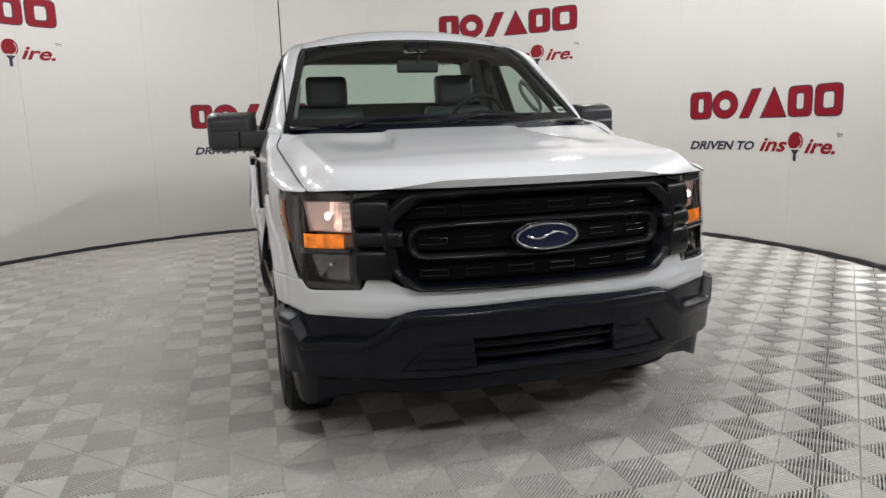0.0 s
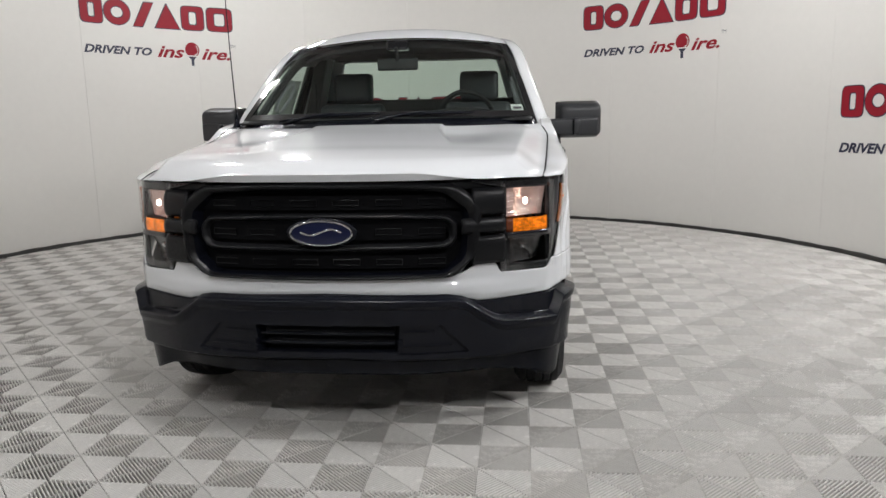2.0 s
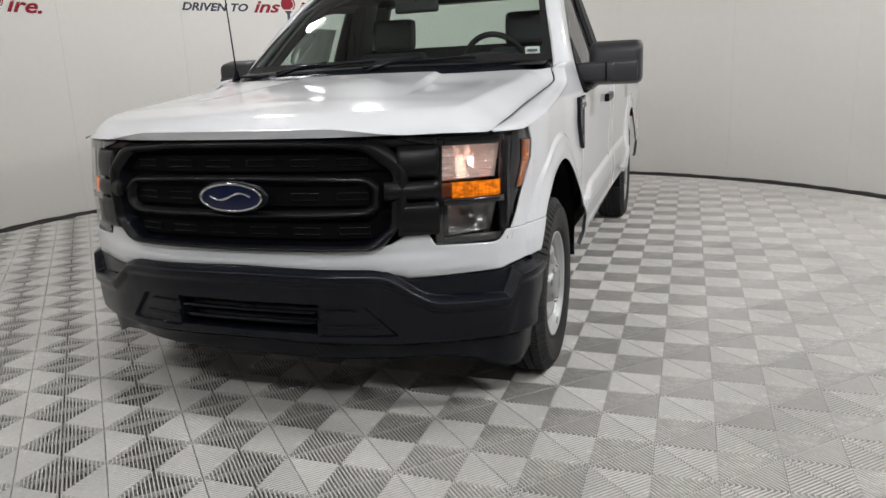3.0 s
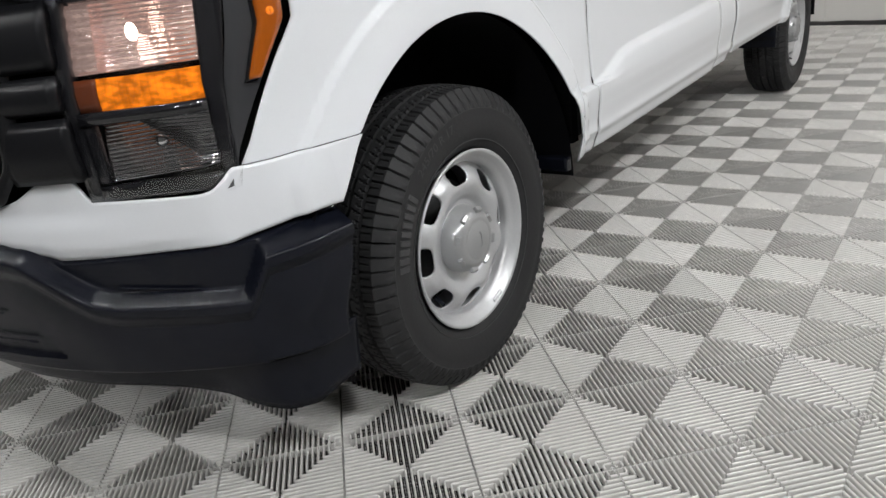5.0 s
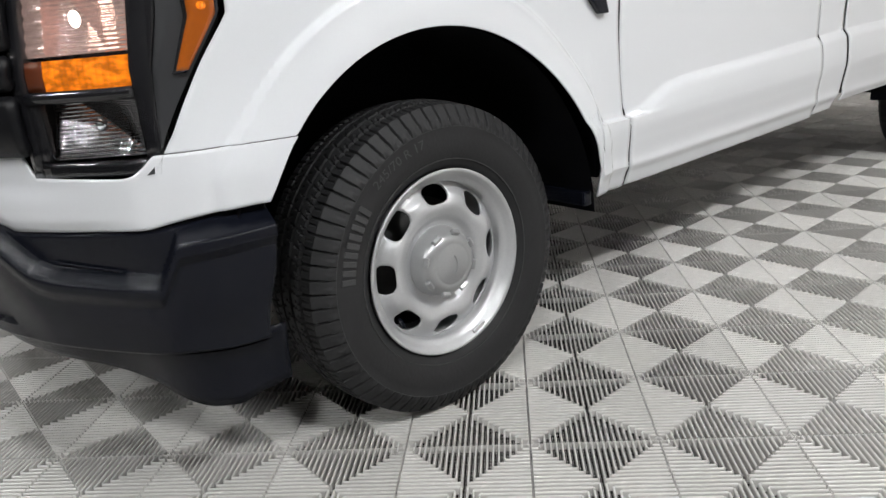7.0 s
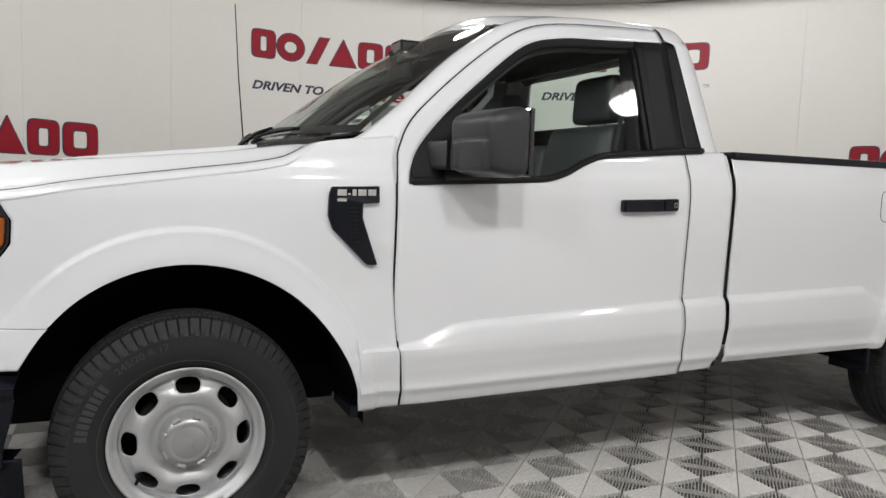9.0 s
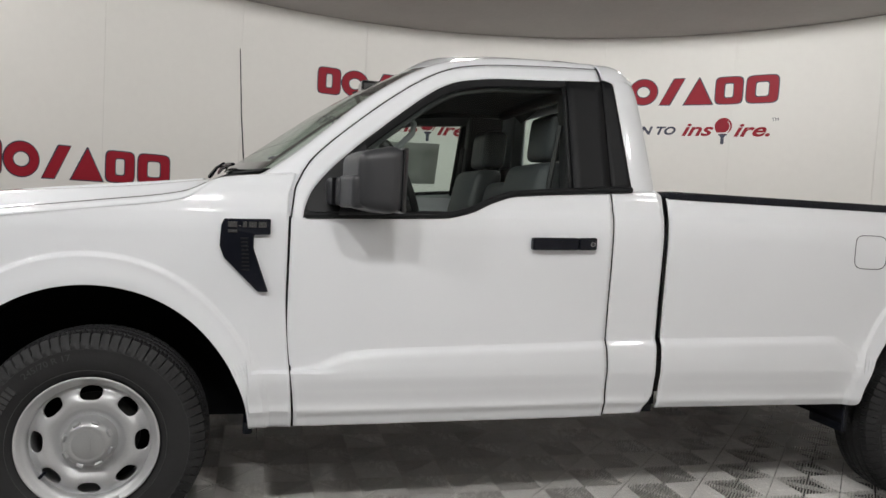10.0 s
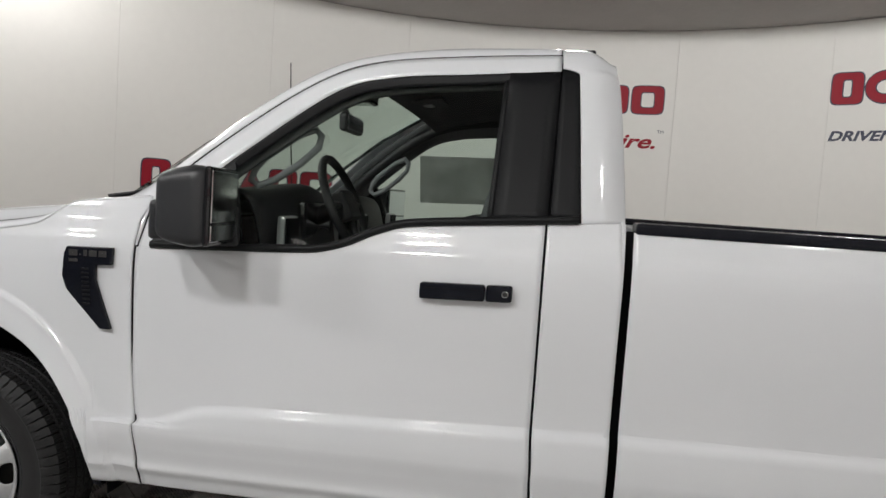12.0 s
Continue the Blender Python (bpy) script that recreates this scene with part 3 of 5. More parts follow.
def cab_back(u, v):
    z = 0.47 + (1.84 - 0.47) * v
    k = 2 * u - 1
    y = smooth_table(BACKY, z) + 0.025 * (1 - abs(k) ** 3)
    return Vector((k * back_half(z), y, z))


def back_keep(u, v):
    z, k = 0.47 + 1.37 * v, abs(2 * u - 1)
    return not (1.50 < z < 1.80 and k < 0.80)


thick(sheet("cab_back", cab_back, 60, 60, PAINT, truck, keep=back_keep), 0.012, 1.0)
rg = sheet("rear_window", lambda u, v: cab_back(0.095 + 0.81 * u, 0.66 + 0.314 * v) + Vector((0, 0.004, 0)), 16, 8, SIDEGLASS, truck, "clear rear cab window")
rg.visible_shadow = False


QFRONT = [(1.343, 1.964), (1.795, 1.930), (1.806, 1.925), (1.811, 1.878), (1.90, 1.872)]


def quarter(right):
    """White cab corner: from the belt up behind the black cover and over into the roof."""
    sgn = -1 if right else 1

    def fn(u, v):
        s = (1.872 - 1.217) / (2.025 - 1.217)
        t = roof(1.0, s + (1.0 - s) * u)
        z = 1.343 + (t.z + 0.002 - 1.343) * v ** 0.85
        ya, yb = lerp_table(QFRONT, z), smooth_table(BACKY, z)
        w = max(z - 1.72, 0) / max(t.z - 1.72, 0.01)
        x = glass_x(z) if w <= 0 else t.x + (glass_x(1.72) - 0.378 * (z - 1.72) * (1 - w) - t.x) * max(1 - w ** 2.6, 0) ** 0.55
        x -= 0.050 * u ** 2.6 * (1 - ease(0.6, 1.0, w))
        return Vector((sgn * x, ya + (yb - ya) * u, z))
    ob = sheet("cab_pillar", fn, 18, 60, PAINT, truck)
    if right:
        ob.data.flip_normals()
    return thick(ob, 0.006, 0.0)


both(quarter)

for right in (False, True):
    d = doors[1 if right else 0]
    sgn = -1 if right else 1

    def slab(y0b, y1b, y0t, y1t, zb, zt, push):
        def fn(u, v):
            z = zb + (zt - zb) * v
            ya, yb = y0b + (y0t - y0b) * v, y1b + (y1t - y1b) * v
            return Vector((sgn * (glass_x(z) + push), ya + (yb - ya) * u, z))
        return fn
    thick(sheet("pillar_cover", slab(1.712, 1.866, 1.722, 1.872, 1.337, 1.796, 0.003), 4, 12, TRIM, d, "black pillar cover"), 0.008, 0.0)
    thick(sheet("corner_cover", slab(1.874, 1.962, 1.878, 1.926, 1.343, 1.808, 0.002), 4, 12, TRIM, truck, "black cab corner cover"), 0.008, 0.0)
    pane = sheet("side_window", slab(0.735, 1.715, 0.735, 1.722, 1.22, 1.775, -0.016), 20, 12, SIDEGLASS, d, "clear door window",
                 keep=lambda u, v: (1.22 + 0.555 * v) < lerp_table(TRIMO, 0.735 + 0.985 * u) - 0.008 and (1.22 + 0.555 * v) > lerp_table(BELT, 0.735 + 0.985 * u) - 0.03)
    pane.visible_shadow = False
    # sill strip along the belt line
    pts = [Vector((sgn * (glass_x(smooth_table(BELT, y)) + 0.012), y, smooth_table(BELT, y) + 0.010)) for y in np.linspace(0.69, 1.955, 40)]
    part("belt_moulding", tube(pts, 0.013, 6), TRIM, d, "black belt moulding", smooth=True)
    part("run_channel", tube([(sgn * (glass_x(z) - 0.012), 1.705 + 0.012 * (z - 1.34) / 0.45, z) for z in np.linspace(1.33, 1.77, 8)], 0.012, 6), TRIM, d, smooth=True)
    # the sail in front of the window, behind the mirror
    sail = outline([(0.700, 1.228), (0.98, 1.240), (0.90, 1.500), (0.80, 1.425), (0.724, 1.335), (0.695, 1.275)])
    for v in sail.verts:
        y, z = v.co.x, v.co.y
        v.co = Vector((sgn * (glass_x(z) + 0.002), y, z))
    thick(part("mirror_sail", sail, TRIM, d, "black mirror sail"), 0.012, 0.0)

    # door handle
    hx = side_x(1.65, 1.14) + 0.014
    h = box(sgn * hx - 0.016, sgn * hx + 0.016, 1.530, 1.712, 1.118, 1.166, 0.009, 3)
    handle = part("handle", h, BLACK, d, "black door handle", smooth=False)
    part("lock_cover", box(sgn * hx - 0.015, sgn * hx + 0.015, 1.715, 1.787, 1.118, 1.166, 0.009, 3), BLACK, handle)
    part("grip_line", box(sgn * (hx + 0.0165) - 0.001, sgn * (hx + 0.0165) + 0.001, 1.545, 1.700, 1.150, 1.1525), DARK, handle)
    part("lock", tube([(sgn * (hx + 0.012), 1.768, 1.142), (sgn * (hx + 0.0165), 1.768, 1.142)], 0.0085, 16), GLOSS, handle)
    ring = [(sgn * (hx + 0.0165), 1.768 + 0.0085 * math.cos(a), 1.142 + 0.0085 * math.sin(a)) for a in np.linspace(0, 2 * math.pi, 20, endpoint=False)]
    part("lock_ring", tube(ring, 0.0012, 5, True), CHROME, handle, smooth=True)
    bm = bmesh.new()
    bmesh.ops.create_uvsphere(bm, u_segments=24, v_segments=12, radius=1)
    for v in bm.verts:
        v.co = Vector((sgn * (side_x(1.65, 1.16) - 0.004) + v.co.x * 0.0065, 1.655 + v.co.y * 0.062, 1.152 + v.co.z * 0.030))
    part("handle_cup", bm, PAINT, d, smooth=True)


# --- door mirrors
def mirror(right):
    sgn = -1 if right else 1
    top = new("door_mirror")
    top.parent = truck
    tagged(top, "large black tow mirror")
    yaw = pose(sgn * 1.172, 0.908, 1.362, 0, 0, 9 * sgn)

    def put(bm, m):
        bmesh.ops.transform(bm, matrix=m, verts=bm.verts)
        return bm
    bm = box(-0.142, 0.142, -0.088, 0.062, -0.118, 0.118, 0.048, 5)
    for v in bm.verts:
        k = (v.co.y + 0.088) / 0.150
        v.co.z *= 0.80 + 0.16 * ease(0.0, 0.7, k)
        v.co.x *= 0.90 + 0.10 * ease(0.0, 0.7, k)
    sharp(part("housing", put(bm, yaw), TOWPLASTIC, top, smooth=True), 50)
    part("rear_rim", put(box(-0.135, 0.135, 0.052, 0.070, -0.110, 0.110, 0.008, 2), yaw), GLOSS, top)
    part("glass", put(box(-0.122, 0.122, 0.066, 0.0725, -0.045, 0.100, 0.003), yaw), CHROME, top, "mirror glass")
    part("spotter_glass", put(box(-0.122, 0.122, 0.066, 0.0725, -0.100, -0.052, 0.003), yaw), CHROME, top, "small lower mirror glass")
    foot = outline([(0.800, 1.232), (0.975, 1.238), (0.945, 1.362), (0.840, 1.362)])
    for v in foot.verts:
        y, z = v.co.x, v.co.y
        v.co = Vector((sgn * (glass_x(z) + 0.018), y, z))
    rounded(thick(part("foot", foot, TOWPLASTIC, top), 0.036, 0.0), 0.008)
    bm = box(-0.120, 0.130, -0.042, 0.036, -0.050, 0.050, 0.018, 3)
    sharp(part("arm", put(bm, pose(sgn * 1.045, 0.808, 1.322, 0, 0, 8 * sgn)), TOWPLASTIC, top, smooth=True), 45)
    bm = box(-0.075, 0.075, -0.040, 0.06, -0.056, 0.056, 0.018, 3)
    sharp(part("arm_cover", put(bm, pose(sgn * 1.212, 0.842, 1.322, 0, 0, 14 * sgn)), TOWPLASTIC, top, smooth=True), 45)
    bm = box(-0.0035, 0.0035, -0.040, 0.03, -0.048, 0.048, 0.002, 1)
    part("arm_joint", put(bm, pose(sgn * 1.128, 0.806, 1.322, 0, 0, 10 * sgn)), DARK, top)
    return top


both(mirror)


# --- bed
BEDZ = 1.328


def bed_low(y):
    return max(arch(y, WB), 0.495 if y < WB else 0.50)


def bed_side(right):
    return panel("bed_side", lambda v: 2.112, lambda v: 4.62, bed_low, lambda y: BEDZ, 150, 190, bed, "white outer side of the load bed", right=right)


bed = new("load_bed")
bed.parent = truck
bed_sides = both(bed_side)
for right in (False, True):
    sgn = -1 if right else 1
    b = bed_sides[1 if right else 0]
    part("rail_cap", box(min(sgn * 0.895, sgn * 1.007), max(sgn * 0.895, sgn * 1.007), 2.116, 4.62, BEDZ - 0.006, BEDZ + 0.028, 0.010), BLACK, bed, "black plastic bed rail cap")
    part("inner_wall", box(min(sgn * 0.80, sgn * 0.925), max(sgn * 0.80, sgn * 0.925), 2.125, 4.60, 0.80, BEDZ - 0.008, 0.006), BEDLINER, bed)
    # the filler below paints the gap's shade, there is no such part
    part("gap_seal", box(min(sgn * 0.95, sgn * 0.995), max(sgn * 0.95, sgn * 0.995), 2.06, 2.125, 0.50, 1.33, 0.003), DARK, bed, "near-black filler painting the shade between cab and bed")
part("front_wall", box(-0.90, 0.90, 2.12, 2.15, 0.78, BEDZ + 0.01, 0.006), BEDLINER, bed)
part("bed_floor", box(-0.90, 0.90, 2.12, 4.62, 0.76, 0.80), BEDLINER, bed)
gate = part("tailgate", box(-0.89, 0.89, 4.60, 4.66, 0.78, BEDZ + 0.02, 0.012), PAINT, bed, "white tailgate")
part("gate_handle", box(-0.12, 0.12, 4.655, 4.672, 1.16, 1.23, 0.006), BLACK, gate)
part("rear_bumper", box(-0.96, 0.96, 4.64, 4.80, 0.52, 0.72, 0.03), BLACK, truck, "black rear bumper")
for sgn in (-1, 1):
    part("tail_lamp", box(min(sgn * 0.90, sgn * 1.03), max(sgn * 0.90, sgn * 1.03), 4.60, 4.66, 0.85, 1.28, 0.012), mat("red_lamp", (0.35, 0.01, 0.01), 0.2, coat=0.6), truck, "red tail lamp")


def fuel_door():
    n = 40
    pts = []
    for k in range(n):
        a = 2 * math.pi * k / n
        c, s = math.cos(a), math.sin(a)
        pts.append((3.075 + 0.088 * (abs(c) ** 0.45) * (1 if c > 0 else -1), 1.145 + 0.072 * (abs(s) ** 0.45) * (1 if s > 0 else -1)))
    loop = [Vector((side_x(a, b) + 0.0005, a, b)) for a, b in pts]
    return part("fuel_door", tube(loop, 0.0018, 5, True), INK, bed_sides[0], "thin round-cornered fuel door gap")


fuel_door()

# dark shut lines along the doors
for right in (False, True):
    sgn = -1 if right else 1
    d = doors[1 if right else 0]
    front_line = [(sgn * (side_x(door_front(v) - 0.003, 0.462 + 0.88 * v) - 0.004), door_front(v) - 0.003, 0.462 + 0.88 * v) for v in np.linspace(0, 0.87, 30)]
    part("shut_line", tube(front_line, 0.004, 5), DARK, d, smooth=True)
    rear_line = [(sgn * (side_x(1.87, 0.468 + 0.875 * v) - 0.004), door_rear(v) + 0.0035, 0.468 + 0.875 * v) for v in np.linspace(0, 1, 40)]
    part("shut_line", tube(rear_line, 0.0035, 5), DARK, d, smooth=True)
    top_line = [(sgn * (glass_x(z) - 0.001), y - 0.003, z + 0.003) for y, z in [along(SEAM, s) for s in np.linspace(0.0, 1, 50)]]
    part("shut_line", tube(top_line, 0.004, 5), DARK, d, smooth=True)
    pts = [(sgn * (glass_x(z) + 0.001), 1.872 + 0.004 * (z - 1.34), z) for z in np.linspace(1.34, 1.86, 10)]
    part("shut_line", tube(pts, 0.003, 5), DARK, d, smooth=True)

# --- fender vents with plain badge bars
for right in (False, True):
    sgn = -1 if right else 1
    top = [(0.436, 1.214), (0.577, 1.216), (0.577, 1.160), (0.528, 1.158), (0.528, 1.110), (0.577, 0.956), (0.545, 0.956), (0.440, 1.075), (0.425, 1.118), (0.428, 1.19)]
    bm = outline(top)
    for v in bm.verts:
        y, z = v.co.x, v.co.y
        v.co = Vector((sgn * (side_x(y, z) + 0.010), y, z))
    vent = part("fender_vent", bm, BLACK, truck, "black fender vent badge")
    thick(vent, 0.018, 0.0)
    rounded(vent, 0.004)
    ribs = bmesh.new()
    for k in range(9):
        z = 1.145 - 0.014 * k
        y = 0.500
        bmesh.ops.create_cube(ribs, size=1, matrix=Matrix.Translation((sgn * (side_x(y, z) + 0.020), y + 0.003 * k * 0.3, z)) @ Matrix.Diagonal((0.004, 0.022, 0.006, 1)))
    part("vent_rib", ribs, TRIM, vent)
    for y0, y1, z in ((0.450, 0.477, 1.196), (0.482, 0.489, 1.190), (0.494, 0.506, 1.196), (0.511, 0.535, 1.196), (0.540, 0.564, 1.196)):
        x = sgn * (side_x(0.5, 1.19) + 0.021)
        part("badge_bar", box(x - 0.0015, x + 0.0015, y0, y1, z - (0.011 if z > 1.192 else 0.002), z + (0.009 if z > 1.192 else 0.002)), CHROME, vent)
    part("badge_bar", box(x - 0.0015, x + 0.0015, 0.450, 0.478, 1.166, 1.176), CHROME, vent)


# --- hood
def hood_z(x, y):
    a = abs(x)
    mid = smooth_table([(-1.0, 1.160), (-0.955, 1.190), (-0.90, 1.214), (-0.80, 1.238), (-0.60, 1.266), (-0.30, 1.304), (0.0, 1.340), (0.25, 1.366), (0.42, 1.384)], y)
    ridge = 0.36 + 0.10 * ease(0.3, -0.5, y)
    depth = 0.030 * ease(-0.45, 0.10, y) * (1 - 0.65 * ease(0.10, 0.36, y))
    z = mid - 0.012 * (a / 0.6) ** 2
    z -= depth * ease(ridge, ridge + 0.026, a) * (1 - 0.8 * ease(ridge + 0.09, 0.80, a))
    return z


HEDGE = [(-0.680, 0.893), (-0.60, 0.902), (-0.46, 0.912), (-0.30, 0.922), (0.0, 0.937), (0.286, 0.948), (0.40, 0.915)]


def hood(u, v):
    k = 2 * u - 1
    a = abs(k)
    # front edge follows the nose, rear edge the windscreen
    xf = 0.897 * k
    yf = on_nose(xf, 0.9).y - 0.006
    xr = 0.905 * k
    yr = 0.300 + 0.115 * a ** 2.2
    w = max(v - 0.03, 0) / 0.97
    w = w ** 1.3
    y = yf + (yr - yf) * w
    half = smooth_table(HEDGE, y) if y > -0.68 else 0.895
    x = half * k
    z = hood_z(x, y)
    seam = smooth_table(FTOP, y) + 0.003
    z = z + (seam - z) * ease(0.86, 1.0, a) ** 0.9
    # the leading edge: an upright lip in the middle that dies out towards the lamps
    low = 1.156 - 0.004 * ease(0.8, 1, a)
    crest = low + 0.030 * (1 - ease(0.36, 0.66, abs(x)))
    if v <= 0.03:
        s = v / 0.03
        return Vector((x, y + 0.016 * (1 - s), low + (crest - low) * s))
    s = min((v - 0.03) / 0.24, 1)
    z = crest + (z - crest) * (1 - (1 - s) ** 2.4)
    return Vector((x, y, z))


def fender_lip(right):
    """White flange under the hood's edge."""
    sgn = -1 if right else 1

    def fn(u, v):
        y = -0.66 + (0.64 + 0.66) * u
        z = smooth_table(FTOP, y)
        low = max(z - 0.024 * (1 - ease(0.30, 0.42, y)), 1.149 if y < -0.47 else 0)
        xs, xh = side_x(y, low) + 0.0005, smooth_table(HEDGE, y) + 0.004
        if y > 0.286:
            xh = min(xh, xs - 0.05)
        a = math.pi / 2 * v
        return Vector((sgn * (xh + (xs - xh) * math.cos(a)), y, low + (z + 0.002 - low) * math.sin(a)))
    ob = sheet("fender_lip", fn, 90, 10, PAINT, truck)
    return thick(ob, 0.004, 0.0)


both(fender_lip)
sharp(sheet("hood", hood, 200, 100, PAINT, truck, "white hood with raised centre"), 38)
part("shut_line", tube([hood(0.0, v) + Vector((-0.003, 0, -0.0005)) for v in np.linspace(0, 0.97, 50)], 0.0036, 6), DARK, truck, smooth=True)
part("shut_line", tube([hood(1.0, v) + Vector((0.003, 0, -0.0005)) for v in np.linspace(0, 0.97, 50)], 0.0036, 6), DARK, truck, smooth=True)


def cowl(u, v):
    k = 2 * u - 1
    a = abs(k)
    y0, z0 = 0.275 + 0.115 * a ** 2.2, hood_z(0.9 * k, 0.30) - 0.030 - 0.015 * a ** 4
    y1, z1 = WSB(0.89 * k)
    return Vector((0.90 * k, y0 + (y1 + 0.02 - y0) * v, z0 + (z1 - 0.005 - z0) * v))


thick(sheet("cowl", cowl, 40, 6, BLACK, truck, "black cowl panel under the windscreen"), 0.01)


def wiper(u0, u1, v0, v1):
    top = new("wiper")
    top.parent = truck
    lift = Vector((0, -0.014, 0.014))
    pts = [windscreen(u0 + (u1 - u0) * s, v0 + (v1 - v0) * s + 0.02 * math.sin(math.pi * s)) + lift for s in np.linspace(0, 1, 14)]
    part("blade", tube(pts, [0.006 + 0.005 * math.sin(math.pi * s) for s in np.linspace(0, 1, 14)], 6), BLACK, top, smooth=True)
    a = windscreen(u0 + 0.02, -0.06) + Vector((0, -0.03, 0.012))
    m = pts[7] + Vector((0, -0.004, 0.012))
    part("arm", tube([a, a.lerp(m, 0.5) + Vector((0, 0, 0.012)), m], [0.011, 0.008, 0.006], 6), BLACK, top, smooth=True)


wiper(0.16, 0.50, -0.03, 0.020)
wiper(0.47, 0.80, -0.03, 0.025)

# aerial on the passenger's cowl
aerial = new("aerial")
aerial.parent = truck
part("foot", tube([(-0.885, 0.44, 1.365), (-0.885, 0.445, 1.40), (-0.885, 0.447, 1.43)], [0.022, 0.016, 0.007], 10), BLACK, aerial, smooth=True)
part("mast", tube([(-0.885, 0.447, 1.42), (-0.888, 0.42, 1.75), (-0.89, 0.40, 2.10)], [0.0042, 0.0034, 0.0028], 6), BLACK, aerial, smooth=True)

# inspection sticker at the foot of the windscreen
st = sheet("inspection_sticker", lambda u, v: windscreen(0.930 + 0.04 * u - 0.0 * v, 0.065 + 0.075 * v) + Vector((0, 0.004, -0.004)), 4, 2, PAPER, ws, "white paper sticker inside the windscreen")
sheet("sticker_bars", lambda u, v: windscreen(0.936 + 0.028 * u, 0.085 + 0.022 * v) + Vector((0, -0.001, 0.001)), 4, 1, INK, st)


# --- front end: white band, bumper, grille, headlamps
S73, S97 = s_of(0.73), s_of(0.965)


def band_top(x):
    return lerp_table([(0.0, 0.744), (0.50, 0.748), (0.575, 0.770), (0.628, 0.800), (0.70, 0.806), (0.722, 0.757), (0.90, 0.752), (0.920, 0.757), (0.938, 0.772), (0.953, 0.7905), (1.01, 0.7905)], x)


def band_low(x):
    return lerp_table([(0.0, 0.700), (0.50, 0.686), (0.55, 0.676), (0.63, 0.644), (0.80, 0.646), (0.93, 0.650), (1.01, 0.672)], x)


ARCH_TIP = -0.374


def band(u, v):
    """Runs round the nose and on along both sides to the wheel arches."""
    t = 2 * u - 1
    s = max(min(t / 0.94, 1), -1)
    p = nose(s, 0.006)
    a = abs(p.x)
    z0, z1 = band_low(a) - 0.02 * (1 - ease(0.54, 0.61, a)), band_top(a)
    y = p.y
    if abs(t) > 0.94:
        y += (ARCH_TIP - y) * (abs(t) - 0.94) / 0.06
    z0 = min(max(z0, arch(y, 0.0)), z1 - 0.002)
    z = z0 + (z1 - z0) * v
    q = nose(s, 0.006 - 0.016 * ease(0.700, 0.745, z) * (1 - ease(0.62, 0.86, a)) - 0.010 * ease(0.028, 0.0, z - z0) * (1 - ease(0.80, 0.94, a)))
    w = ease(0.905, 0.962, a)
    y = q.y if abs(t) <= 0.94 else y
    x = q.x + (math.copysign(side_x(y, max(z, 0.73)), q.x) - q.x) * w
    return Vector((x, y, z))


thick(sheet("front_panel", band, 200, 16, PAINT, truck, "white panel between grille and bumper"), 0.006, 0.0)

RIDGE = [(0.0, 0.655), (0.52, 0.648), (0.56, 0.640), (0.68, 0.552), (0.72, 0.540), (0.925, 0.526), (0.938, 0.560), (0.954, 0.610), (1.03, 0.624)]


def bumper_low(x):
    return lerp_table([(0.0, 0.398), (0.60, 0.384), (1.03, 0.372)], x)


def bumper(u, v):
    s = 2 * u - 1
    a = abs(nose(s).x)
    zt, zb = band_low(a) - 0.004 + 0.020 * ease(0.54, 0.61, a), bumper_low(a)
    z = zb + (zt - zb) * v
    s *= 1 - 0.055 * ease(0.64, 0.40, z)
    a = abs(nose(s).x)
    r = lerp_table(RIDGE, a)
    d = z - r
    off = 0.028
    if d > 0:
        off = 0.004 + 0.044 * ease(0.035, 0.008, d) - 0.020 * ease(0.54, 0.61, a) * ease(-0.010, 0.004, z - band_low(a)) - 0.012 * ease(0.93, 0.99, a) * ease(0.030, 0.040, d)
    else:
        off = 0.034 + 0.014 * ease(-0.035, -0.005, d) - 0.012 * ease(-0.06, -0.2, d)
    off -= 0.03 * ease(0.02, 0.0, z - zb)
    # middle intake and the two slanted insets
    if a < 0.29 and 0.442 < z < 0.556:
        off = -0.05
    elif a < 0.60:
        lim = 0.467 + (0.582 - 0.467) * (0.552 - z) / 0.125
        if 0.300 < a < lim and 0.430 < z < 0.553:
            off -= 0.016
    p = nose(s, off)
    return Vector((p.x, p.y, z))


bump = sheet("front_bumper", bumper, 260, 92, BLACK, truck, "black moulded front bumper")
sharp(bump, 40)
thick(bump, 0.006, -1.0)
for sgn in (-1, 1):
    for z in (0.465, 0.528):
        x1 = 0.45 if z > 0.5 else 0.52
        part("inset_rib", tube([(sgn * x, *on_nose(sgn * x, z, 0.022)[1:]) for x in np.linspace(0.32, x1, 8)], 0.003, 5), BLACK, bump, smooth=True)
    part("pocket_rib", tube([on_nose(sgn * x, 0.583 - 0.02 * (x - 0.72) / 0.16, 0.010) for x in np.linspace(0.72, 0.86, 8)], 0.003, 5), BLACK, bump, smooth=True)
for z in (0.475, 0.515):
    def slat(u, v, z=z):
        x = -0.285 + 0.57 * u
        p = on_nose(x, z, -0.02 + 0.03 * v)
        return Vector((p.x, p.y, z + 0.004 * v))
    thick(sheet("intake_slat", slat, 16, 1, BLACK, bump), 0.01, 0.0)


def air_dam(u, v):
    q = 2 * u - 1
    a = abs(nose(q).x)
    back = -0.055 + 0.045 * ease(0.75, 0.95, a)
    p = nose(q, back - 0.02 * v)
    return Vector((p.x, p.y, 0.40 - (0.40 - lerp_table([(0.0, 0.318), (0.70, 0.312), (0.85, 0.29), (0.95, 0.240), (0.985, 0.236), (1.006, 0.262)], a)) * v))


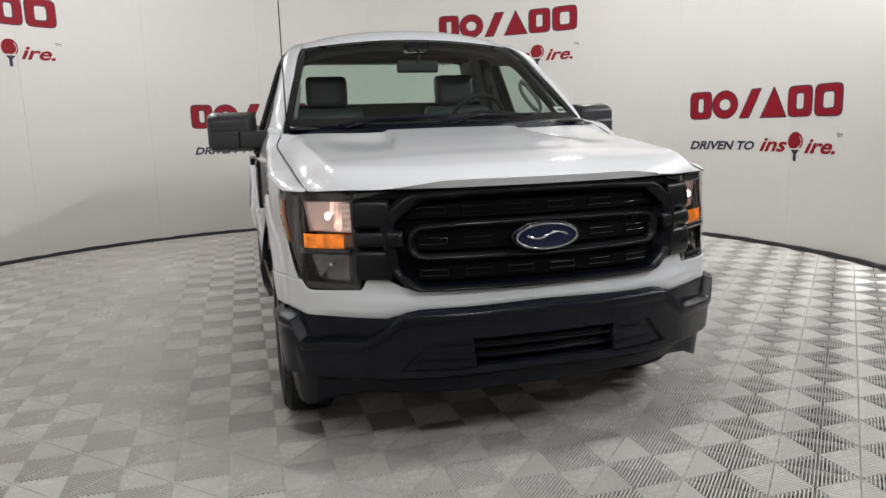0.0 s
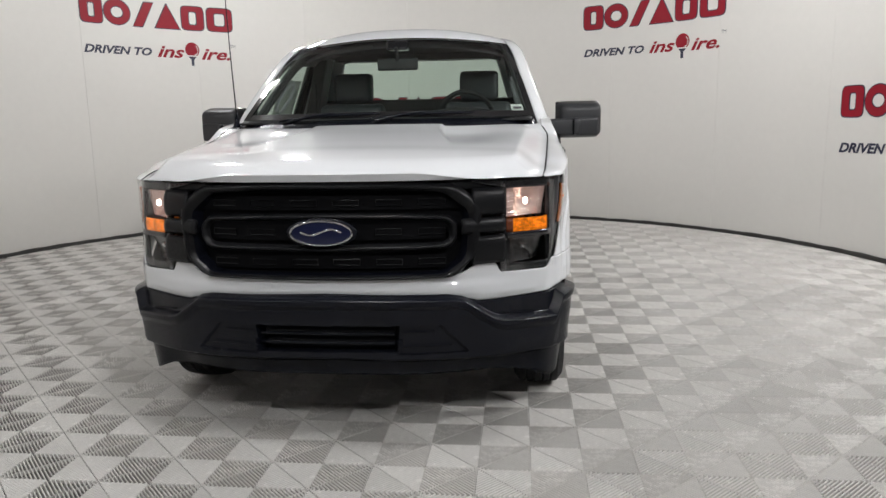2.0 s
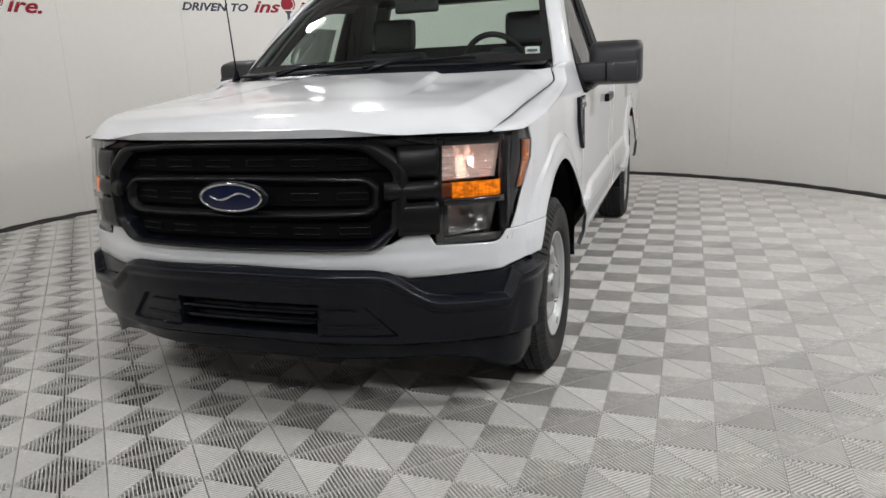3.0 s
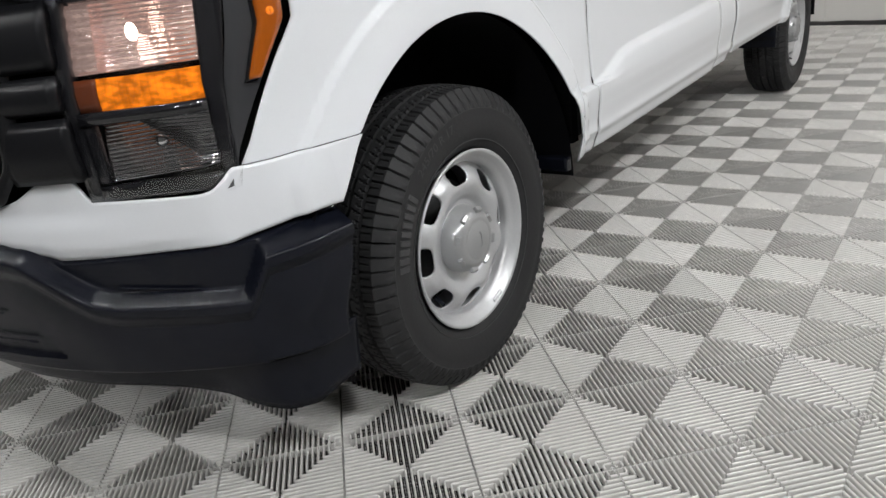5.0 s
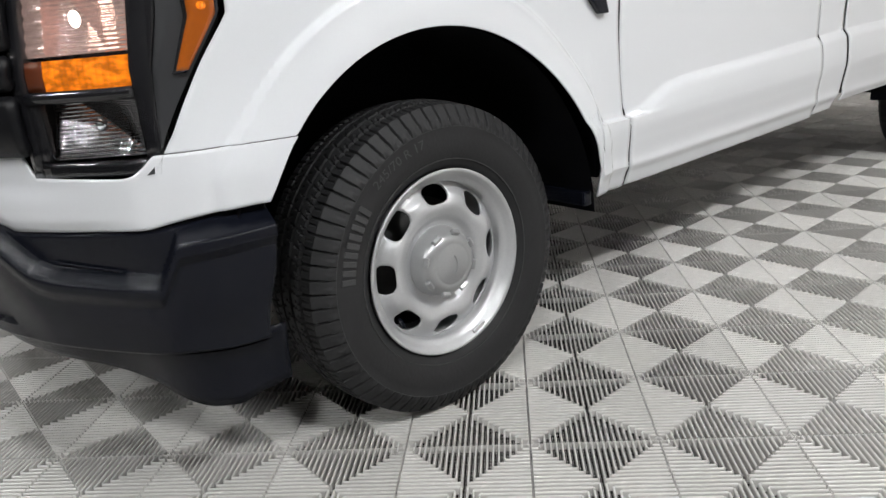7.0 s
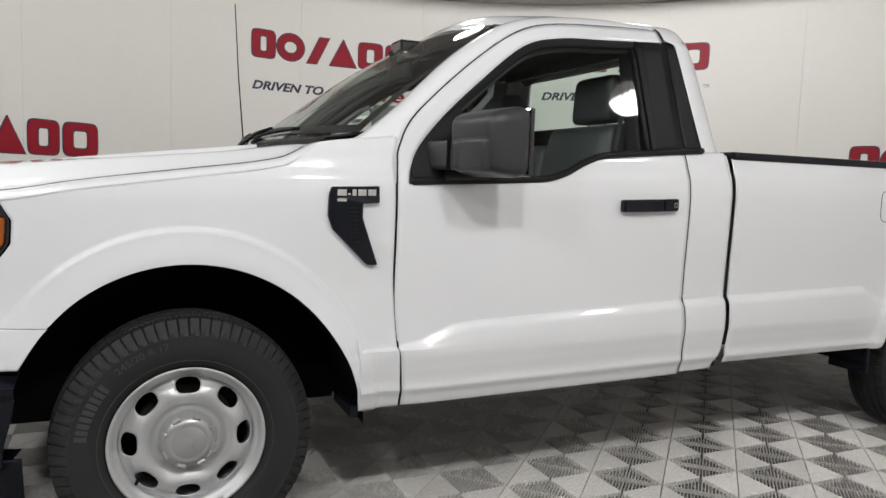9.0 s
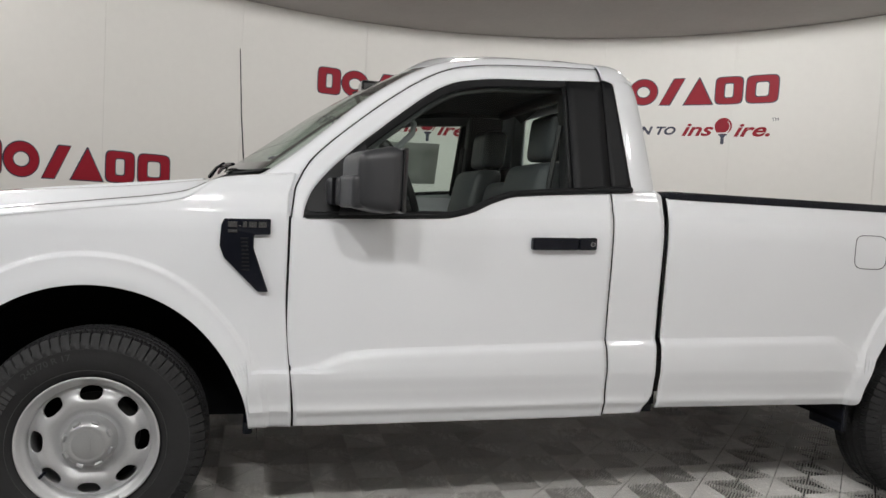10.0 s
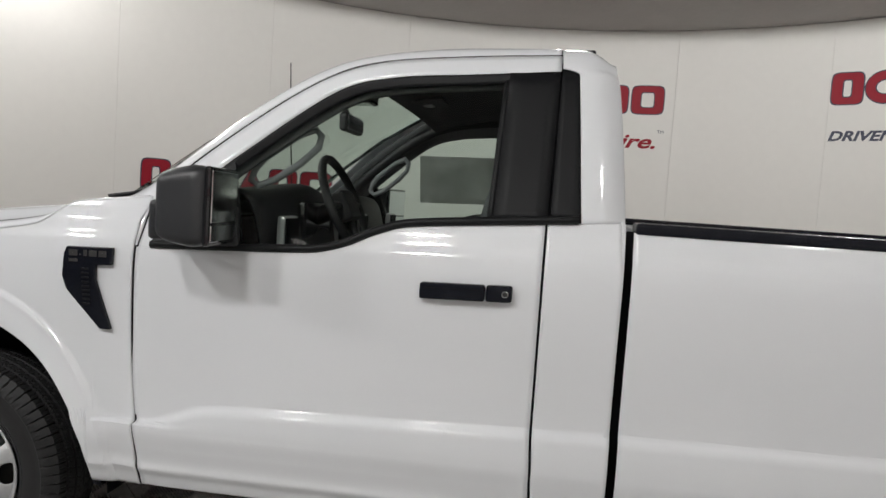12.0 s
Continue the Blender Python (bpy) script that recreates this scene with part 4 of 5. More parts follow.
thick(sheet("air_dam", air_dam, 90, 8, BLACK, truck, "black lower air dam"), 0.006, 0.0)


def under(u, v):
    q = 2 * u - 1
    a = abs(nose(q).x)
    p = nose(q * 0.945, 0.0 - 0.16 * v)
    return Vector((p.x, p.y, bumper_low(a) + 0.004))


sheet("bumper_underside", under, 60, 3, BLACK, truck)


def shell(name, u0, u1, z0, z1, off, material, parent, nu=60, nv=10, label=""):
    def fn(u, v):
        x = u0 + (u1 - u0) * u
        return on_nose(x, z0 + (z1 - z0) * v, off)
    return sheet(name, fn, nu, nv, material, parent, label)


def ring_on_nose(name, outer, inner, off_o, off_i, material, parent, label="", n=160, rows=6, crown=0.0):
    """A moulded frame between two closed outlines in (x, z) on the nose."""
    A, B = resample(outer, n), resample(inner, n)
    verts, faces = [], []
    for j in range(rows + 1):
        t = j / rows
        for (xa, za), (xb, zb) in zip(A, B):
            verts.append(on_nose(xa + (xb - xa) * t, za + (zb - za) * t, off_o + (off_i - off_o) * ease(0.0, 1.0, t) + crown * math.sin(math.pi * t)))
    for j in range(rows):
        for k in range(n):
            faces.append((j * n + k, j * n + (k + 1) % n, (j + 1) * n + (k + 1) % n, (j + 1) * n + k))
    return raw(name, verts, faces, material, parent, label)


def mirrored(pts):
    """Closes a half outline, given from top middle to bottom middle, on both sides."""
    return pts + [(-x, z) for x, z in reversed(pts)]


grille = new("grille")
grille.parent = truck
tagged(grille, "black plastic grille with a ringed centre bar")
OUT = mirrored([(0.001, 1.153), (0.30, 1.151), (0.525, 1.140), (0.565, 1.122), (0.640, 1.058), (0.646, 1.02), (0.634, 0.880), (0.622, 0.848), (0.550, 0.765), (0.51, 0.750), (0.001, 0.746)])
INN = mirrored([(0.001, 1.120), (0.30, 1.118), (0.470, 1.108), (0.505, 1.095), (0.585, 1.030), (0.592, 1.00), (0.580, 0.850), (0.570, 0.825), (0.500, 0.772), (0.47, 0.768), (0.001, 0.768)])
ring_on_nose("frame", OUT, INN, 0.004, 0.002, GRILLEM, grille, crown=0.026)
INN2 = [(x * 0.985, 0.94 + (z - 0.94) * 0.97) for x, z in INN]
ring_on_nose("frame_wall", INN, INN2, 0.002, -0.055, BLACK, grille, rows=2)
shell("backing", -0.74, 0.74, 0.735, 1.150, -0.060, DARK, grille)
RO = mirrored([(0.001, 1.024), (0.30, 1.022), (0.50, 1.014), (0.525, 1.004), (0.552, 0.972), (0.548, 0.906), (0.520, 0.876), (0.49, 0.870), (0.001, 0.864)])
RI = mirrored([(0.001, 0.996), (0.30, 0.994), (0.485, 0.988), (0.503, 0.980), (0.522, 0.958), (0.518, 0.918), (0.500, 0.902), (0.48, 0.898), (0.001, 0.892)])
ring_on_nose("inner_ring", RO, RI, -0.02, -0.03, GRILLEM, grille, crown=0.028)
for z, h in ((1.065, 0.030), (0.945, 0.034), (0.818, 0.028)):
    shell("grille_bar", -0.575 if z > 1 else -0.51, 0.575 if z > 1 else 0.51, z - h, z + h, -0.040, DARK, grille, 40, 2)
    for k in range(6):
        x = -0.45 + 0.18 * k
        if abs(x) < 0.17 and z == 0.945:
            continue
        loop = [on_nose(x + dx, z + dz, -0.036) for dx, dz in ((-0.055, 0.012), (0.055, 0.012), (0.055, -0.012), (-0.055, -0.012))]
        part("grille_slot", tube(loop, 0.0026, 5, True), GRILLEM, grille)
for sgn in (-1, 1):
    for z0, z1 in ((1.006, 1.112), (0.935, 0.988), (0.806, 0.917)):
        def arm(u, v, z0=z0, z1=z1, sgn=sgn):
            x = 0.560 + (0.728 - 0.560) * u if z1 < 1 and z0 > 0.93 else 0.600 + (0.728 - 0.600) * u
            z = z0 + (z1 - z0) * v
            if z0 < 0.85 and u > 0.0:
                z = max(z, 0.806 + 0.0 * u)
            return on_nose(sgn * x, z, 0.004 + 0.012 * math.sin(math.pi * v) ** 0.5)
        thick(sheet("side_arm", arm, 10, 6, GRILLEM, grille), 0.02, 0.0)
    thick(sheet("corner_fill", lambda u, v, sgn=sgn: on_nose(sgn * (0.50 + 0.23 * u), 1.118 + 0.036 * v - 0.010 * u, -0.012), 8, 3, GRILLEM, grille), 0.01, 0.0)

# oval badge, plain
badge = new("oval_badge")
badge.parent = grille
tagged(badge, "blue oval badge with a chrome rim")


def oval(rx, rz, off, n=48):
    return [(rx * math.cos(a), 0.949 + rz * math.sin(a)) for a in np.linspace(0, 2 * math.pi, n, endpoint=False)]


def oval_disc(name, rx, rz, off, material, dome=0.0):
    n, rows = 48, 6
    verts, faces = [], []
    for j in range(rows + 1):
        t = j / rows
        for k in range(n):
            a = 2 * math.pi * k / n
            p = on_nose(rx * t * math.cos(a), 0.949 + rz * t * math.sin(a), 0)
            verts.append(Vector((p.x, -0.985 - off - dome * (1 - t * t), 0.949 + rz * t * math.sin(a))))
    for j in range(rows):
        for k in range(n):
            faces.append((j * n + k, j * n + (k + 1) % n, (j + 1) * n + (k + 1) % n, (j + 1) * n + k))
    return raw(name, verts, faces, material, badge)


thick(oval_disc("plate", 0.146, 0.060, 0.004, BLACK, 0.006), 0.012, 0.0)
oval_disc("blue_field", 0.122, 0.046, 0.024, BADGE, 0.004)
rim_pts = [(0.127 * math.cos(a), -1.012, 0.949 + 0.050 * math.sin(a)) for a in np.linspace(0, 2 * math.pi, 60, endpoint=False)]
part("rim", tube(rim_pts, 0.0045, 8, True), CHROME, badge, smooth=True)
part("badge_bar", tube([(x, -1.0145, 0.949 + 0.012 * math.sin(x * 38) + 0.004) for x in np.linspace(-0.085, 0.085, 26)], [0.0030 + 0.0024 * abs(math.sin(x * 60)) for x in np.linspace(-0.085, 0.085, 26)], 6), CHROME, badge, smooth=True)

# headlamps
def side_back(z):
    """How far back along the side the lamp reaches at height z."""
    return lerp_table([(0.757, -0.640), (0.775, -0.612), (0.80, -0.596), (0.829, -0.580), (1.036, -0.469), (1.103, -0.466), (1.145, -0.488)], z)


def lamp_pt(u, z, off):
    """u: 0 at the inner edge (x = 0.72), 1 at the outer corner, up to 2 at the back edge on the side."""
    if u <= 1:
        x = 0.722 + (0.955 - 0.722) * u
        return on_nose(x, z, off) - Vector((0.012 * ease(0.90, 0.955, x), 0, 0))
    e = on_nose(0.955, z, off) - Vector((0.012, 0, 0))
    yb = side_back(z)
    t = u - 1
    y = e.y + (yb - e.y) * t
    x = side_x(max(y, -0.585), max(z, 0.80)) + off
    return Vector((e.x + (x - e.x) * ease(0, 0.35, t), y, z))


def headlamp(right):
    sgn = -1 if right else 1
    top = new("headlamp")
    top.parent = truck
    tagged(top, "lit halogen headlamp in a dark bezel")

    def fix(ob):
        if right:
            for v in ob.data.vertices:
                v.co.x *= -1
            ob.data.flip_normals()
        return ob

    def patch(name, u0, u1, z0, z1, off0, off1, material, nu=12, nv=10, parent=top, label="", bow=0.0, t=0.0, flute=0.0, flutes=9, rib=0.0, ribs=12, fold=None):
        def fn(u, v):
            crease = fold[0] * abs(u - fold[1] - fold[2] * v) if fold else 0.0
            p = lamp_pt(u0 + (u1 - u0) * u, z0 + (z1 - z0) * v, off0 + (off1 - off0) * v + crease + bow * (math.sin(math.pi * u) * math.sin(math.pi * v)) + flute * abs(math.sin(math.pi * flutes * u)) + rib * abs(math.sin(math.pi * ribs * v)))
            return p
        ob = fix(sheet(name, fn, nu, nv, material, parent, label))
        if t:
            thick(ob, t, 0.0)
        return ob

    patch("housing", 0.0, 1.3, 0.757, 1.146, -0.105, -0.105, GLOSS, 30, 8)
    # side of the housing, with the lens reflection painted in as grey
    patch("housing_side", 1.19, 2.0, 0.757, 1.146, -0.014, -0.014, BEZELSHEEN, 20, 30)
    # bezel pieces round the chambers
    patch("bezel", 0.0, 0.10, 0.757, 1.146, -0.012, -0.012, GLOSS, 3, 8, t=0.02)
    patch("bezel", 0.93, 1.18, 0.757, 1.146, -0.016, -0.016, GLOSS, 12, 8, t=0.02)
    patch("bezel", 0.10, 0.93, 1.108, 1.146, -0.012, -0.012, GLOSS, 8, 3, t=0.02)
    patch("bezel", 0.10, 0.93, 0.757, 0.785, -0.012, -0.012, GLOSS, 8, 3, t=0.02)
    # upper chamber, lit
    patch("reflector", 0.10, 0.93, 0.985, 1.106, -0.064, -0.064, WARMREFL, 64, 84, bow=-0.016, flute=0.0015, flutes=5, rib=0.0022, ribs=14, fold=(0.050, 0.75, -0.45), label="lit warm reflector")
    bm = bmesh.new()
    bmesh.ops.create_uvsphere(bm, u_segments=14, v_segments=10, radius=0.012)
    c = lamp_pt(0.52, 1.048, -0.034)
    for v in bm.verts:
        v.co = Vector((c.x + v.co.x * 0.9, c.y + v.co.y, c.z + v.co.z * 1.3))
    fix(part("bulb", bm, BULB, top, "lit warm bulb", smooth=True))
    patch("reflector_step", 0.10, 0.27, 0.988, 1.104, -0.024, -0.024, WARMREFL, 4, 60, rib=0.005, ribs=5)
    patch("inner_lens", 0.10, 0.93, 0.985, 1.106, -0.020, -0.020, LENS, 10, 6).visible_shadow = False
    # amber bar
    patch("turn_signal", 0.25, 0.93, 0.922, 0.978, -0.016, -0.016, AMBERLIT, 112, 8, label="amber turn signal", flute=0.0022, flutes=14)
    patch("turn_signal_end", 0.06, 0.248, 0.922, 0.978, -0.018, -0.018, SMOKED, 6, 4, label="unlit amber end of the turn signal", t=0.008)
    # lower chamber
    patch("reflector", 0.16, 0.93, 0.785, 0.905, -0.082, -0.082, DULLREFL, 60, 96, bow=-0.012, rib=0.0024, ribs=16, fold=(0.060, 0.95, -0.75))
    patch("chamber_divider", 0.10, 0.93, 0.900, 0.922, -0.012, -0.012, GLOSS, 8, 2, t=0.03)
    patch("chamber_divider", 0.10, 0.17, 0.785, 0.905, -0.014, -0.014, GLOSS, 3, 6, t=0.02)
    bm = bmesh.new()
    bmesh.ops.create_uvsphere(bm, u_segments=14, v_segments=10, radius=0.014)
    c = lamp_pt(0.55, 0.85, -0.06)
    for v in bm.verts:
        v.co = v.co + c
    fix(part("bulb", bm, CHROME, top, smooth=True))
    # side marker
    def marker(u, v):
        z = 0.940 + (1.108 - 0.940) * v
        wide = lerp_table([(0.94, 0.018), (1.04, 0.040), (1.11, 0.044)], z)
        y = side_back(z) - 0.009 - wide * (1 - u)
        return Vector((side_x(max(y, -0.585), z) - 0.006, y, z))
    thick(fix(sheet("marker_surround", lambda u, v: marker(1.2 * u - 0.1, 1.06 * v - 0.03) - Vector((0.008, 0, 0)), 4, 24, GLOSS, top)), 0.006, 0.0)
    thick(fix(sheet("side_marker", marker, 4, 24, AMBER, top, "amber side marker")), 0.012, 0.0)
    bm = bmesh.new()
    bmesh.ops.create_uvsphere(bm, u_segments=10, v_segments=8, radius=0.008)
    p = marker(0.5, 0.66)
    for v in bm.verts:
        v.co = v.co + p + Vector((0.004, 0, 0))
    fix(part("marker_bulb", bm, AMBERLIT, top, smooth=True))
    # top tongue towards the grille
    def tongue(u, v):
        x = 0.60 + 0.125 * u
        return on_nose(x, 1.148 - (0.004 + 0.034 * u) * (1 - v) * 1.0, -0.002)
    thick(fix(sheet("tongue", tongue, 8, 3, GLOSS, top)), 0.012, 0.0)

    def cover(u, v):
        uu = 2.0 * u
        z = 0.757 + (1.147 - 0.757) * v
        return lamp_pt(uu, z, 0.003)
    c = fix(sheet("lens", cover, 36, 12, LENS, top, "clear plastic lens"))
    c.visible_shadow = False
    return top


both(headlamp)

# --- wheel wells and underbody
for cy in (0.0, WB):
    for sgn in (-1, 1):
        def liner(u, v, cy=cy, sgn=sgn):
            a = math.pi * u
            return Vector((sgn * (0.60 + 0.405 * v), cy - 0.560 * math.cos(a), 0.40 + 0.575 * math.sin(a)))
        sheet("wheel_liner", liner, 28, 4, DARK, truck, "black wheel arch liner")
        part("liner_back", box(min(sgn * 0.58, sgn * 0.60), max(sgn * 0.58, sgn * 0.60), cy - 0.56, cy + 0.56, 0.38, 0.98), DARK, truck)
    part("axle", tube([(-0.80, cy, WZ), (0.80, cy, WZ)], 0.055, 12), CAST, truck, smooth=True)
for sgn in (-1, 1):
    part("frame_rail", box(min(sgn * 0.40, sgn * 0.50), max(sgn * 0.40, sgn * 0.50), -0.75, 4.65, 0.42, 0.58, 0.01), CAST, truck)
    part("splash_guard", box(min(sgn * 0.80, sgn * 0.985), max(sgn * 0.80, sgn * 1.01), 0.515, 0.545, 0.425, 0.472, 0.008), BLACK, truck, "black splash guard")
    part("splash_guard", box(min(sgn * 0.80, sgn * 0.975), max(sgn * 0.80, sgn * 1.01), 3.035, 3.060, 0.36, 0.52, 0.008), BLACK, truck, "black splash guard")
    part("bed_mount", box(min(sgn * 0.90, sgn * 0.965), max(sgn * 0.90, sgn * 0.965), 2.055, 2.135, 0.46, 0.50, 0.006), BLACK, truck)
part("cab_floor", box(-0.97, 0.97, 0.60, 2.06, 0.50, 0.58), CAST, truck)
part("engine_block", box(-0.55, 0.55, -0.80, 0.60, 0.50, 1.10, 0.03), DARK, truck)
part("firewall", box(-0.995, 0.995, 0.58, 0.62, 0.50, 1.18), DARK, truck)
part("valance_back", box(-0.66, 0.66, -0.76, -0.70, 0.34, 0.74), DARK, truck)

# --- wheels
def tyre_mesh():
    """Sidewall and a blocked tread, turned about x; +x is the outer side."""
    prof = [(0.222, 0.075), (0.228, 0.088), (0.236, 0.098), (0.244, 0.104), (0.262, 0.114), (0.290, 0.121), (0.312, 0.122), (0.330, 0.120), (0.334, 0.1215), (0.345, 0.117), (0.352, 0.1135), (0.358, 0.110), (0.364, 0.106), (0.370, 0.1015), (0.3755, 0.097)]
    tread = [(0.3905 - 1.0 * h * h, h) for h in np.linspace(0.0935, -0.0935, 75)]
    full = prof + tread + [(r, -h) for r, h in reversed(prof)]
    n, m, pitch = 648, len(full), 9
    verts, faces = [], []
    for k in range(n):
        a = 2 * math.pi * k / n
        for r, h in full:
            rr, w = r, abs(h)
            if r > 0.357:
                side = 4 if h < 0 else 0
                if w < 0.092 and (abs(w - 0.0205) < 0.0042 or abs(w - 0.0585) < 0.0046):
                    rr -= 0.0100                                       # the four long grooves
                elif w > 0.064:
                    step = (k + side) % pitch
                    if step == 0:
                        rr -= 0.0085                                   # notches between shoulder blocks
                    elif step == 5 and w < 0.086:
                        rr -= 0.0035                                   # fine cuts across the blocks
                elif w > 0.026:
                    step = (k + side + int((w - 0.026) * 110)) % pitch
                    if step == 0 or (step == 4 and w > 0.040):
                        rr -= 0.0062
                elif (k + side + int(w * 120)) % pitch == 2:
                    rr -= 0.0050
            if 0.344 < r < 0.3765 and w > 0.096:
                step = (k + (4 if h < 0 else 0)) % pitch
                if step == 0:
                    h -= math.copysign(0.0035, h)                      # cuts run over the shoulder
                elif step < 5 and r < 0.353:
                    h += math.copysign(0.0030, h)                      # stepped lower ends of the blocks
            verts.append((h, rr * math.sin(a), rr * math.cos(a)))
    for k in range(n):
        for i in range(m - 1):
            a, b = k * m + i, ((k + 1) % n) * m + i
            faces.append((a, b, b + 1, a + 1))
    me = bpy.data.meshes.new("tyre")
    me.from_pydata(verts, [], faces)
    return me


def rim_mesh():
    prof = [(0.205, -0.10), (0.200, -0.02), (0.201, 0.05), (0.207, 0.080), (0.218, 0.088), (0.226, 0.092), (0.232, 0.098), (0.236, 0.103), (0.2365, 0.107), (0.232, 0.109), (0.226, 0.104), (0.219, 0.094), (0.212, 0.086), (0.205, 0.082), (0.202, 0.072), (0.201, 0.058)]
    return lathe(prof, 96)


def face_mesh():
    """The pressed steel disc with eight windows."""
    n, rows = 256, 40
    r0, r1 = 0.085, 0.203
    verts, faces = [], []

    def height(r, a):
        t = (r - r0) / (r1 - r0)
        base = smooth_table([(0.0, 0.062), (0.12, 0.064), (0.30, 0.080), (0.52, 0.090), (0.70, 0.084), (0.88, 0.066), (1.0, 0.058)], t)
        spoke = 0.5 - 0.5 * math.cos(8 * a)
        return base - 0.012 * (1 - spoke) * math.exp(-((t - 0.70) / 0.22) ** 2)
    for j in range(rows + 1):
        r = r0 + (r1 - r0) * j / rows
        for k in range(n):
            a = 2 * math.pi * k / n
            verts.append((height(r, a), r * math.sin(a), r * math.cos(a)))
    step = 2 * math.pi / 8

    def in_window(r, a):
        d = (a + step / 2) % step - step / 2
        return (r - 0.172) / 0.0235, d * r / (0.037 - 0.25 * (0.172 - r)), d
    rim_verts = {}
    for j in range(rows):
        for k in range(n):
            u, w, _ = in_window(r0 + (r1 - r0) * (j + 0.5) / rows, 2 * math.pi * (k + 0.5) / n)
            quad = (j * n + k, j * n + (k + 1) % n, (j + 1) * n + (k + 1) % n, (j + 1) * n + k)
            inside = abs(u) ** 2.6 + abs(w) ** 2.6 < 1
            for i in quad:
                rim_verts[i] = rim_verts.get(i, 0) | (1 if inside else 2)
            if not inside:
                faces.append(quad)
    # pull the cut's corners onto the window's curve
    for i, sides in rim_verts.items():
        if sides == 3:
            r, a = r0 + (r1 - r0) * (i // n) / rows, 2 * math.pi * (i % n) / n
            u, w, d = in_window(r, a)
            f = (abs(u) ** 2.6 + abs(w) ** 2.6) ** (1 / 2.6)
            r = 0.172 + 0.0235 * u / f
            a += w / f * (0.037 - 0.25 * (0.172 - r)) / r - d
            verts[i] = (height(r, a), r * math.sin(a), r * math.cos(a))
    return verts, faces


def build_wheel():
    top = new("wheel")
    me = tyre_mesh()
    t = finish("tyre", me, RUBBER, top, "black all-season tyre with raised sidewall marks")
    sharp(t, 30)
    v, f = rim_mesh()
    r = raw("rim", v, f, STEEL, top, "silver-painted steel rim")
    v, f = face_mesh()
    d = raw("wheel_disc", v, f, STEEL, top, "silver steel disc with eight oval windows")
    thick(d, 0.005, -1.0)
    cap = [(0.0, 0.118), (0.050, 0.118), (0.0525, 0.1165), (0.055, 0.118), (0.066, 0.115), (0.078, 0.106), (0.084, 0.094), (0.089, 0.076), (0.091, 0.060)]
    v, f = lathe(cap, 64)
    c = raw("hub_cap", v, f, CAPM, top, "silver plastic hub cap")
    for k in range(8):
        a = math.pi / 4 * k + 0.3
        bm = box(-0.007, 0.007, -0.0125, 0.0125, -0.0100, 0.0100, 0.0022, 1)
        m = pose(0.106, 0, 0) @ Matrix.Rotation(-a, 4, "X") @ Matrix.Translation((0, 0, 0.0765)) @ Matrix.Rotation(0.75, 4, "Y")
        bmesh.ops.transform(bm, matrix=m, verts=bm.verts)
        part("cap_lug", bm, CAPM, c)
    part("cap_mark", tube([(0.1195, 0.004 + 0.010 * math.sin(t * 3), 0.022 * math.cos(t * 3)) for t in np.linspace(0.1, 1, 9)], 0.0014, 5), CAPM, c)
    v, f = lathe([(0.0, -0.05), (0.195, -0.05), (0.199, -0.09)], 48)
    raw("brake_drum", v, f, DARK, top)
    disc = lathe([(0.06, 0.0), (0.150, 0.0), (0.150, -0.025), (0.06, -0.025)], 48)
    raw("brake_disc", disc[0], disc[1], CAST, top)
    # valve and balance weight
    a = 4.05
    part("valve", tube([(0.070, 0.182 * math.sin(a), 0.182 * math.cos(a)), (0.098, 0.194 * math.sin(a), 0.194 * math.cos(a))], 0.0055, 8), BLACK, r)
    bm = box(-0.003, 0.003, -0.022, 0.022, -0.006, 0.006, 0.002, 1)
    bmesh.ops.transform(bm, matrix=Matrix.Rotation(-2.75, 4, "X") @ Matrix.Translation((0.101, 0, 0.2195)), verts=bm.verts)
    part("balance_weight", bm, STEEL, r)
    for ob in (r, d, c):
        ob.scale = (1.0, 0.985, 0.985)
    # sidewall marks: size figures, and plain bars for the maker
    v, f = letters("245/70 R 17", 0.030)
    wid = max(p[0] for p in v)
    pts = []
    for p in v:
        ang = -0.45 + (p[0] - wid / 2) / 0.322 * 1.15
        rr = 0.300 + p[1]
        pts.append((0.1232, rr * math.sin(ang), rr * math.cos(ang)))
    raw("size_figures", pts, f, MARKR, t, smooth=False)
    for k in range(9):
        ang = -1.42 + 0.066 * k
        bm = box(-0.0022, 0.0022, -0.0065, 0.0065, -0.017, 0.017, 0.001, 1)
        bmesh.ops.transform(bm, matrix=Matrix.Rotation(-ang, 4, "X") @ Matrix.Translation((0.1222, 0, 0.302)), verts=bm.verts)
        part("maker_bar", bm, MARKR, t)
    for r_ in (0.2565, 0.3335, 0.340):
        ring = [(0.1125 if r_ < 0.3 else 0.1205 - (r_ - 0.333) * 0.6, r_ * math.sin(a), r_ * math.cos(a)) for a in np.linspace(0, 2 * math.pi, 96, endpoint=False)]
        part("sidewall_line", tube(ring, 0.0015, 4, True), MARKR, t)
    return top


wheel = build_wheel()
wheel.parent = truck
tagged(wheel, "black tyre on a silver steel wheel")
FIT = Matrix.Scale(0.988, 4)
wheel.matrix_basis = pose(0.862, 0.019, 0.381) @ FIT
wheels = [wheel]
for x, y, turn, spin in ((0.868, 3.612, 0, 40), (-0.864, 0.019, 180, 70), (-0.868, 3.612, 180, 120)):
    wheels.append(copy_thing(wheel, pose(x, y, 0.381, 0, 0, turn) @ pose(0, 0, 0, spin, 0, 0)))

# --- cabin
cabin = new("cabin")
cabin.parent = truck
tagged(cabin, "dark grey cabin with two vinyl seats")


